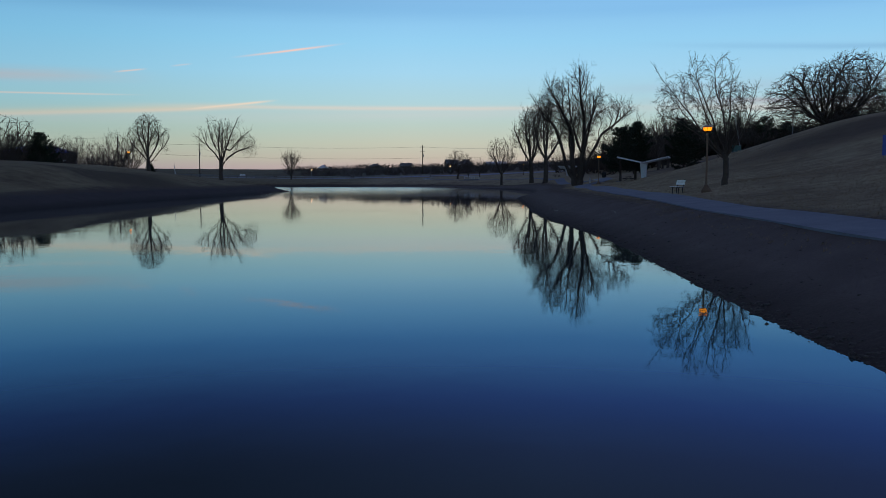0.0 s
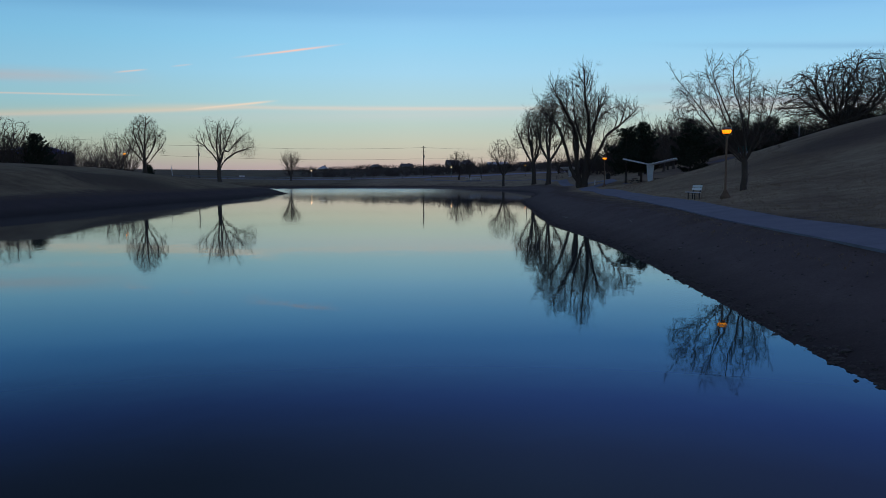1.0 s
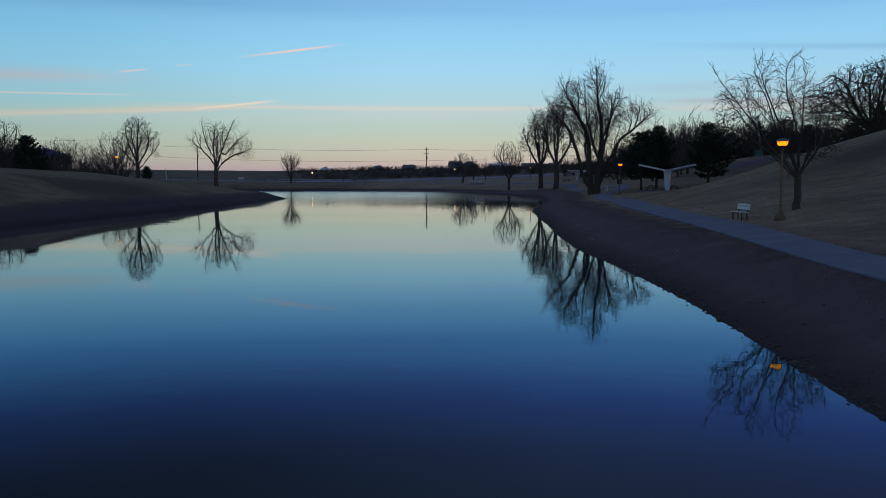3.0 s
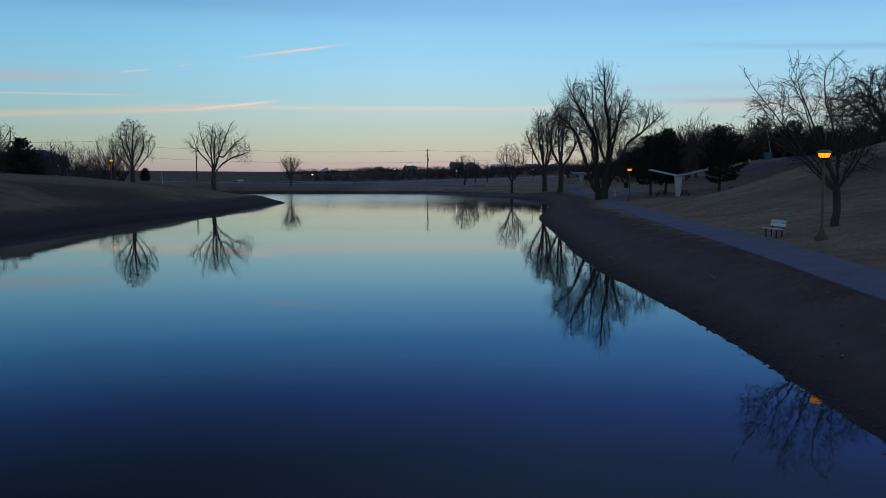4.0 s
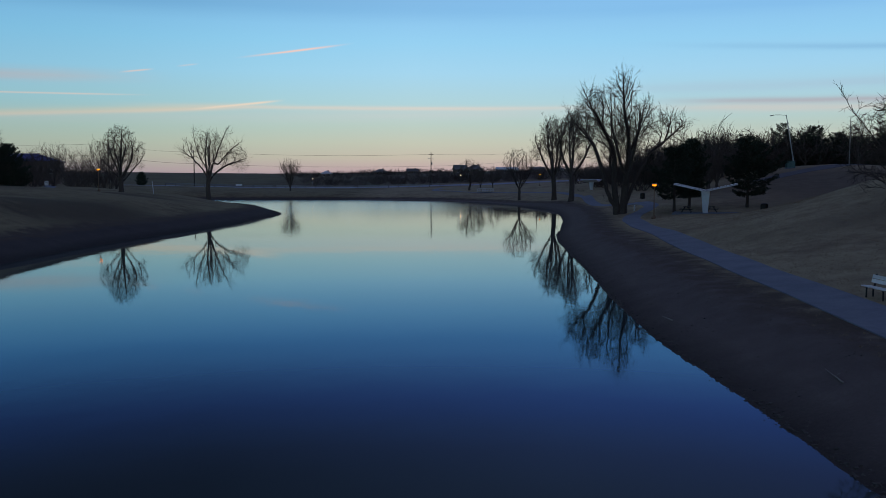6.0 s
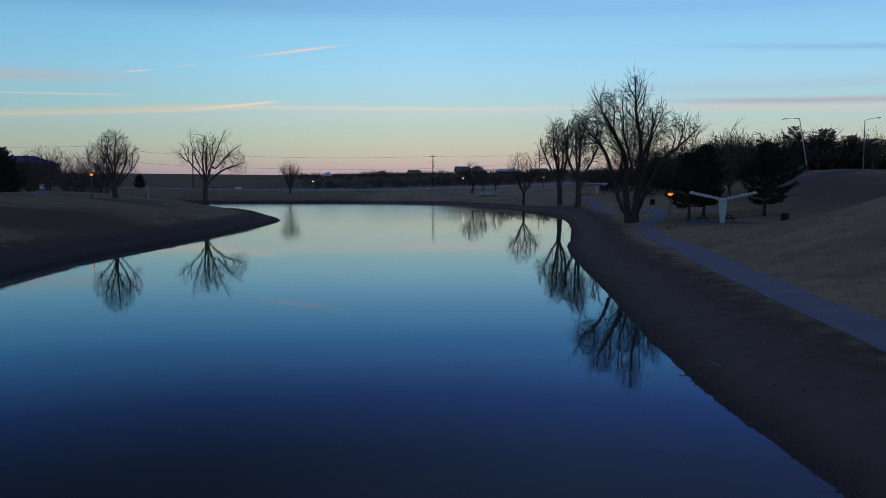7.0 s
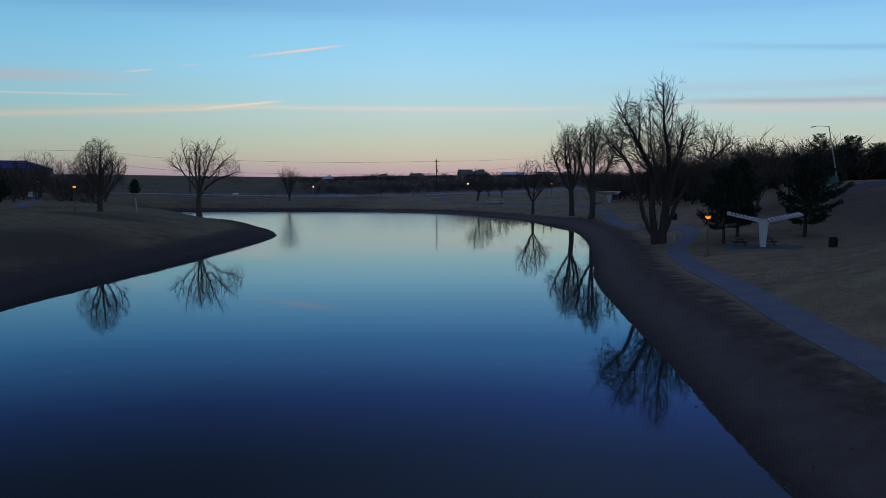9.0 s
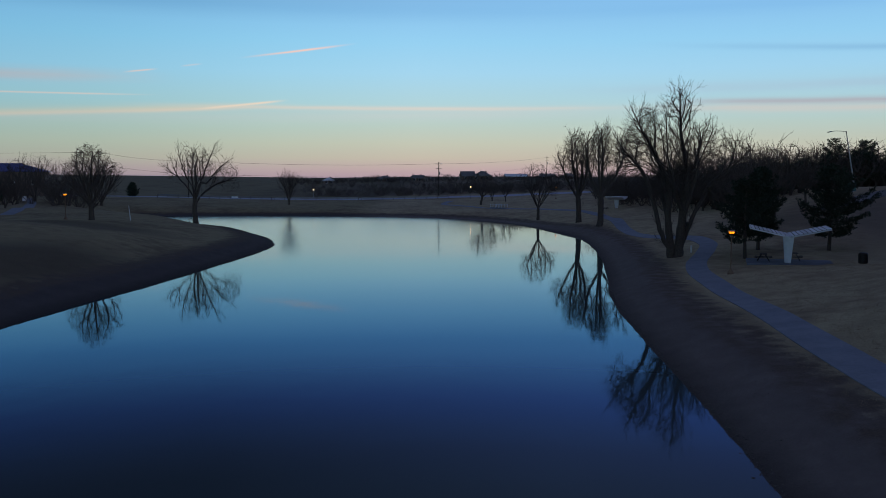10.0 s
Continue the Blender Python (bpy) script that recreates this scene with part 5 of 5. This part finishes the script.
# ---------- street lamps and power line ----------
def street_lamp(x, y, h, arm, face, label):
    root = thing("street_lamp", label, "street lamp", "street lamps along the road", pose(x, y, ground_z(x, y) - 0.05, 0, 0, face))
    part("base", Shape().lathe([(0.22, 0), (0.22, 0.35), (0.13, 0.4)], 12), CONCRETE, root)
    part("pole", Shape().tube((0, 0, 0.3), (0, 0, h), 0.13, 0.07, 12), GALV, root)
    a = Shape()
    pts = [Vector((-arm * t, 0, h - 0.1 + 0.55 * math.sin(t * 1.5))) for t in (0, 0.25, 0.5, 0.75, 1.0)]
    for p, q in zip(pts, pts[1:]):
        a.tube(p, q, 0.045, 0.04, 8)
    arm_ob = part("arm", a, GALV, root)
    part("lamp_head", Shape().box(pts[-1] + Vector((-0.3, 0, -0.02)), (0.75, 0.3, 0.16), chamfer=0.05), GALV, arm_ob, "unlit grey lamp head")
    return root


sl = street_lamp(67.3, 192.5, 10.6, 2.7, 5, "tall grey street lamp with a bent arm, unlit")
sl.matrix_basis = sl.matrix_basis @ Matrix.Rotation(math.radians(-11), 4, "Y")
for x, y, face in ((84, 205, 185), (80, 262, 20), (72, 330, 10), (120, 214, 170)):
    copy_thing(sl, pose(x, y, ground_z(x, y) - 0.05, 0, 0, face))


def lit_mast(x, y, h, label):
    root = thing("lamp_mast", label, "street lamp", "lit lamps beyond the pond", pose(x, y, ground_z(x, y) - 0.05))
    part("pole", Shape().tube((0, 0, 0), (0, 0, h), 0.08, 0.05, 8), GALV, root)
    part("lamp_head", Shape().lathe([(0.10, h - 0.05), (0.24, h + 0.05), (0.24, h + 0.28), (0.08, h + 0.38)], 12), WARMLAMP, root, "glowing warm lamp head")


lit_mast(-56.1, 363.8, 3.4, "lit lamp on a thin mast beyond the far bank")
lit_mast(3.1, 347, 4.2, "lit lamp on a thin mast near the footbridge")


def power_pole(x, y, top, label):
    g = ground_z(x, y) - 0.2
    h = top - g
    root = thing("power_pole", label, "power pole", "poles of the power line", pose(x, y, g, 0, 0, 8))
    part("pole", Shape().tube((0, 0, 0), (0, 0, h), 0.24, 0.15, 10), POLEWOOD, root)
    for z in (0.8, 2.6):
        part("crossarm", Shape().box((0, 0.18, h - z), (2.2, 0.12, 0.14), chamfer=0.01), POLEWOOD, root)
        for sx in (-1.0, -0.5, 0.5, 1.0):
            part("insulator", Shape().lathe([(0.05, 0), (0.08, 0.05), (0.04, 0.12), (0.07, 0.18), (0.03, 0.24)], 8).mesh("insulator", WHITE), None, root).location = (sx, 0.18, h - z + 0.07)
    part("transformer", Shape().lathe([(0.2, h - 5.0), (0.24, h - 4.9), (0.24, h - 4.1), (0.1, h - 3.95)], 12), GALV, root, "grey can transformer").location = (0.35, 0, 0)
    return root


POLES = [(-262, 402, 23.5), (-147.4, 387, 22.2), (-105, 368, 18.2), (-8.7, 370.3, 17.2), (57, 586, 25.4), (150, 700, 30)]
for x, y, top in POLES:
    power_pole(x, y, top, "dark wooden power pole with crossarms")


def cable(p, q, sag, label):
    n = 14
    t = np.linspace(0, 1, n)
    line = np.outer(1 - t, p) + np.outer(t, q)
    line[:, 2] -= sag * 4 * t * (1 - t)
    tagged(new("power_cable", tubes_mesh("power_cable", [(line, np.full(n, 0.035))], 5, DARKMETAL)), label, "cable", "cables of the power line")


for (x0, y0, z0), (x1, y1, z1) in zip(POLES, POLES[1:]):
    for drop, sag in ((0.7, 1.0), (5.5, 0.8)):
        cable((x0, y0, z0 - drop), (x1, y1, z1 - drop), sag, "thin dark power cable strung between wooden poles")


# ---------- utility cabinet ----------
def utility_cabinet(x, y, face):
    root = thing("utility_cabinet", "green metal utility cabinet at the foot of a street lamp", "cabinet", "", pose(x, y, ground_z(x, y) - 0.05, 0, 0, face))
    part("plinth", Shape().box((0, 0, 0.1), (1.9, 0.95, 0.2), chamfer=0.02), CONCRETE, root)
    part("body", Shape().box((0, 0, 0.85), (1.7, 0.8, 1.3), chamfer=0.03), GREENPAINT, root)
    for sx in (-0.42, 0.42):
        door = part("door", Shape().box((sx, -0.41, 0.85), (0.8, 0.03, 1.15), chamfer=0.008), GREENPAINT, root)
        part("handle", Shape().box((sx * 0.25, -0.44, 0.9), (0.03, 0.03, 0.16)), DARKMETAL, door)
    part("roof", Shape().box((0, 0, 1.53), (1.8, 0.9, 0.06), chamfer=0.015), GREENPAINT, root)


GREENPAINT = worn("green_paint", (0.03, 0.09, 0.085), (0.05, 0.13, 0.12), 3.0, 0.5)
utility_cabinet(65.9, 191.2, 10)


# ---------- footbridge ----------
def footbridge(x, y, face):
    root = thing("footbridge", "small footbridge with pale railings on the path", "bridge", "", pose(x, y, ground_z(x, y) + 0.1, 0, 0, face))
    part("deck", Shape().box((0, 0, 0.12), (2.6, 4.6, 0.16), chamfer=0.02), CONCRETE, root)
    for sx in (-1.25, 1.25):
        rail = part("railing", Shape().tube((sx, -2.3, 1.15), (sx, 2.3, 1.15), 0.045, 0.045, 8).tube((sx, -2.3, 0.65), (sx, 2.3, 0.65), 0.035, 0.035, 8), SHELTERM, root)
        for k in range(5):
            part("baluster", Shape().tube((sx, -2.2 + 1.1 * k, 0.15), (sx, -2.2 + 1.1 * k, 1.15), 0.04, 0.04, 8), SHELTERM, rail)


footbridge(9.8, 285.6, 42)


# ---------- houses ----------
def hip_roof(w, d, z, rise, over=0.6):
    x, y, k = w / 2 + over, d / 2 + over, max(0.5, w / 2 - d / 2)
    v = [(-x, -y, z), (x, -y, z), (x, y, z), (-x, y, z), (-k, 0, z + rise), (k, 0, z + rise)]
    lo = [(a, b, z - 0.2) for a, b, _ in v[:4]]
    return Shape().add(v + lo, [(0, 1, 5, 4), (1, 2, 5), (2, 3, 4, 5), (3, 0, 4), (0, 6, 7, 1), (1, 7, 8, 2), (2, 8, 9, 3), (3, 9, 6, 0), (9, 8, 7, 6)])


def gable_roof(w, d, z, rise, over=0.5):
    x, y = w / 2 + over, d / 2 + over
    v = [(-x, -y, z), (x, -y, z), (x, y, z), (-x, y, z), (-x, 0, z + rise), (x, 0, z + rise)]
    lo = [(a, b, c - 0.2) for a, b, c in v]
    return Shape().add(v + lo, [(0, 1, 5, 4), (2, 3, 4, 5), (7, 6, 10, 11), (9, 8, 11, 10), (0, 6, 7, 1), (2, 8, 9, 3), (1, 7, 11, 5), (5, 11, 8, 2), (0, 4, 10, 6), (4, 3, 9, 10)])


def house(x, y, face, w, d, h, rise, roof_mat, wall_mat, label, hip=True, windows=4):
    root = thing("house", label, "house", "", pose(x, y, ground_z(x, y) - 0.4, 0, 0, face))
    wall = part("wall", Shape().box((0, 0, h / 2), (w, d, h)), wall_mat, root)
    roof = part("roof", (hip_roof if hip else gable_roof)(w, d, h, rise), roof_mat, root)
    if not hip:
        gable = Shape()
        for sx in (-w / 2, w / 2):
            gable.add([(sx, -d / 2, h - 0.05), (sx, d / 2, h - 0.05), (sx, 0, h - 0.2 + rise * d / (d + 1))], [(0, 1, 2)])
        part("gable", gable, wall_mat, root)
    part("chimney", Shape().box((w * 0.2, 0.6, h + rise * 0.75), (0.9, 0.7, 1.6)), WALLM, roof)
    for k in range(windows):
        sx = -w / 2 + w * (k + 0.5) / windows
        win = part("window", Shape().box((sx, -d / 2 - 0.03, h * 0.55), (1.5, 0.10, 1.5)), WHITE, root)
        part("pane", Shape().box((sx, -d / 2 - 0.09, h * 0.55), (1.3, 0.03, 1.3)), CABIN, win)
    part("door", Shape().box((w * 0.06, -d / 2 - 0.04, 1.45), (1.1, 0.08, 2.1)), POLEWOOD, root)
    return root


house(-160, 338, 20, 27, 17, 8.8, 2.8, BLUEROOF, WALLM, "wide brick building with a blue metal hip roof")
house(-186, 352, 20, 16, 13, 4.6, 3.4, BLUEROOF, WALLM, "brick building wing with a blue metal roof")
house(6, 566, 12, 8, 7, 2.8, 3.0, GREYROOF, WALLM, "distant gabled house on the ridge", False, 2)
house(15, 560, -8, 10, 8, 3.0, 2.8, GREYROOF, WALLM, "distant grey-roofed house on the ridge", True, 3)
house(35, 556, 4, 13, 8, 2.4, 1.6, SHELTERM, WALLM, "long low pale-roofed building on the ridge", False)

for hx, hy, w, face, mat in ((-77, 548, 6, 10, SHELTERM), (-45, 566, 8, 4, GREYROOF), (-24, 560, 7, -12, GREYROOF), (54, 556, 9, -5, GREYROOF), (68, 562, 8, 6, GREYROOF)):
    house(hx, hy, face, w, 6.0, 2.2, 1.7, mat, WALLM, "distant low house among trees on the ridge", w % 2 == 0, 2)



# ---------- guard rail along the far road ----------
def guard_rail(x0, x1, y, n):
    root = thing("guard_rail", "pale steel guard rail with posts along the far road", "rail", "guard rails of the far road", pose(x0, y, ground_z(x0, y)))
    xs = np.linspace(x0, x1, n)
    zs = [ground_z(x, y) for x in xs]
    rail = Shape()
    for (xa, za), (xb, zb) in zip(zip(xs, zs), zip(xs[1:], zs[1:])):
        o = -zs[0]
        for h in (0.62, 0.95):
            rail.add([(xa - x0, 0, za + o + h), (xb - x0, 0, zb + o + h), (xb - x0, 0, zb + o + h + 0.2), (xa - x0, 0, za + o + h + 0.2), (xa - x0, 0.05, za + o + h), (xb - x0, 0.05, zb + o + h), (xb - x0, 0.05, zb + o + h + 0.2), (xa - x0, 0.05, za + o + h + 0.2)],
                     [(0, 1, 2, 3), (7, 6, 5, 4), (0, 4, 5, 1), (3, 2, 6, 7)])
    part("rail", rail, GALV, root)
    for x, z in zip(xs, zs):
        part("post", Shape().box((x - x0, 0.12, z - zs[0] + 0.5), (0.16, 0.16, 1.4)), POLEWOOD, root)


for x0, x1, n in ((-112, -70, 12), (-69, -38, 9), (-37, -5, 9)):
    guard_rail(x0, x1, 353.5, n)


# ---------- driftwood ----------
def driftwood(x, y, ln, face, seed):
    rng = np.random.default_rng(seed)
    b = grow(rng, [((0, 0, 0.02), (1, 0, 0.02), 0.035, ln)], lambda p: True, [(0.25, 0.06, -0.004, 0.5, 0.3, 35, 0.3), (0.15, 0.1, 0, 9, 0.3, 30, 0.3)], 0.01)
    ob = new("driftwood", tubes_mesh("driftwood", [(p, r) for lv, p, r in b], 6, PALEWOOD))
    ob.matrix_basis = pose(x, y, ground_z(x, y) + 0.015, 0, math.degrees(-0.0), face)
    tagged(ob, "pale bare stick lying on the dirt bank", "stick", "driftwood on the bank")


PALEWOOD = worn("bleached_wood", (0.26, 0.23, 0.2), (0.42, 0.38, 0.34), 6.0, 0.85)
driftwood(9.3, 45.6, 1.3, 80, 1)
driftwood(7.9, 58.2, 0.9, 100, 2)
driftwood(8.2, 33.0, 0.7, 60, 3)


# ---------- stones at the water's edge ----------
def rock_data():
    """Corner and face arrays of a low-poly stone."""
    bm = bmesh.new()
    bmesh.ops.create_icosphere(bm, subdivisions=1, radius=1.0)
    v = np.array([w.co[:] for w in bm.verts])
    f = np.array([[w.index for w in q.verts] for q in bm.faces])
    bm.free()
    return v, f


def shore_stones():
    rng = np.random.default_rng(5)
    v, f = rock_data()
    n = 4500
    seg = SHORELINE
    y = 2 + rng.uniform(0, 1, n) ** 1.4 * 125
    right = seg[:120]
    order = np.argsort(right[:, 1])
    x = np.interp(y, right[order, 1], right[order, 0]) + rng.normal(0.06, 0.16, n)
    tip = rng.uniform(0, 1, 900)
    ty = 150 + tip * 60
    left = seg[150:186]
    lo = np.argsort(left[:, 1])
    tx = np.interp(ty, left[lo, 1], left[lo, 0]) - np.abs(rng.normal(0, 0.5, 900)) + 0.2
    by = 6 + rng.uniform(0, 1, 2600) ** 1.3 * 115
    bx = np.interp(by, right[order, 1], right[order, 0]) + 0.2 + rng.uniform(0, 1, 2600) ** 1.6 * 4.5
    x, y = np.concatenate([x, bx, tx]), np.concatenate([y, by, ty])
    r = np.clip(rng.lognormal(-3.55, 0.4, len(x)), 0.015, 0.07)
    r[n:-900] *= 0.6
    r[-900:] *= 2.2
    z = np.maximum(heights(x, y)[0], -0.03)
    jit = rng.uniform(0.75, 1.25, (len(x), len(v), 1))
    sc = np.stack([r * rng.uniform(0.8, 1.5, len(x)), r * rng.uniform(0.8, 1.5, len(x)), r * rng.uniform(0.5, 0.9, len(x))], 1)[:, None, :]
    V = v[None] * jit * sc + np.stack([x, y, z], 1)[:, None, :]
    F = f[None] + (np.arange(len(x)) * len(v))[:, None, None]
    tagged(new("shore_stones", mesh_from("shore_stones", V.reshape(-1, 3), F.reshape(-1, 3), STONE)), "dark stones and gravel strewn along the waterline", "stones", kind="stuff")


shore_stones()


def grass_tufts():
    """Short dry blades on the lawn and the verge beside the path."""
    rng = np.random.default_rng(6)
    n = 26000
    y = -4 + rng.uniform(0, 1, n) ** 1.3 * 150
    c = spline(PATH, 8)
    px = np.interp(y, c[:130, 1], c[:130, 0])
    x = px + np.where(rng.uniform(0, 1, n) < 0.03, -rng.uniform(1.3, 2.4, n), rng.uniform(1.35, 16, n))
    z, d = heights(x, y)
    ok = d > 2.6
    x, y, z = x[ok], y[ok], z[ok]
    n = len(x)
    V = []
    for k in range(4):
        a = rng.uniform(0, 6.28, n)
        h = rng.uniform(0.03, 0.085, n)
        bx, by = x + rng.normal(0, 0.06, n), y + rng.normal(0, 0.06, n)
        w = 0.014
        lean = rng.normal(0, 0.05, (2, n))
        V.append(np.stack([np.stack([bx - w * np.cos(a), by - w * np.sin(a), z - 0.02], 1), np.stack([bx + w * np.cos(a), by + w * np.sin(a), z - 0.02], 1),
                           np.stack([bx + lean[0], by + lean[1], z + h], 1)], 1))
    V = np.concatenate(V).reshape(-1, 3)
    tagged(new("grass_tufts", mesh_from("grass_tufts", V, np.arange(len(V)).reshape(-1, 3), DRY)), "short dry tan grass on the bank and lawn", "grass", kind="stuff")


grass_tufts()
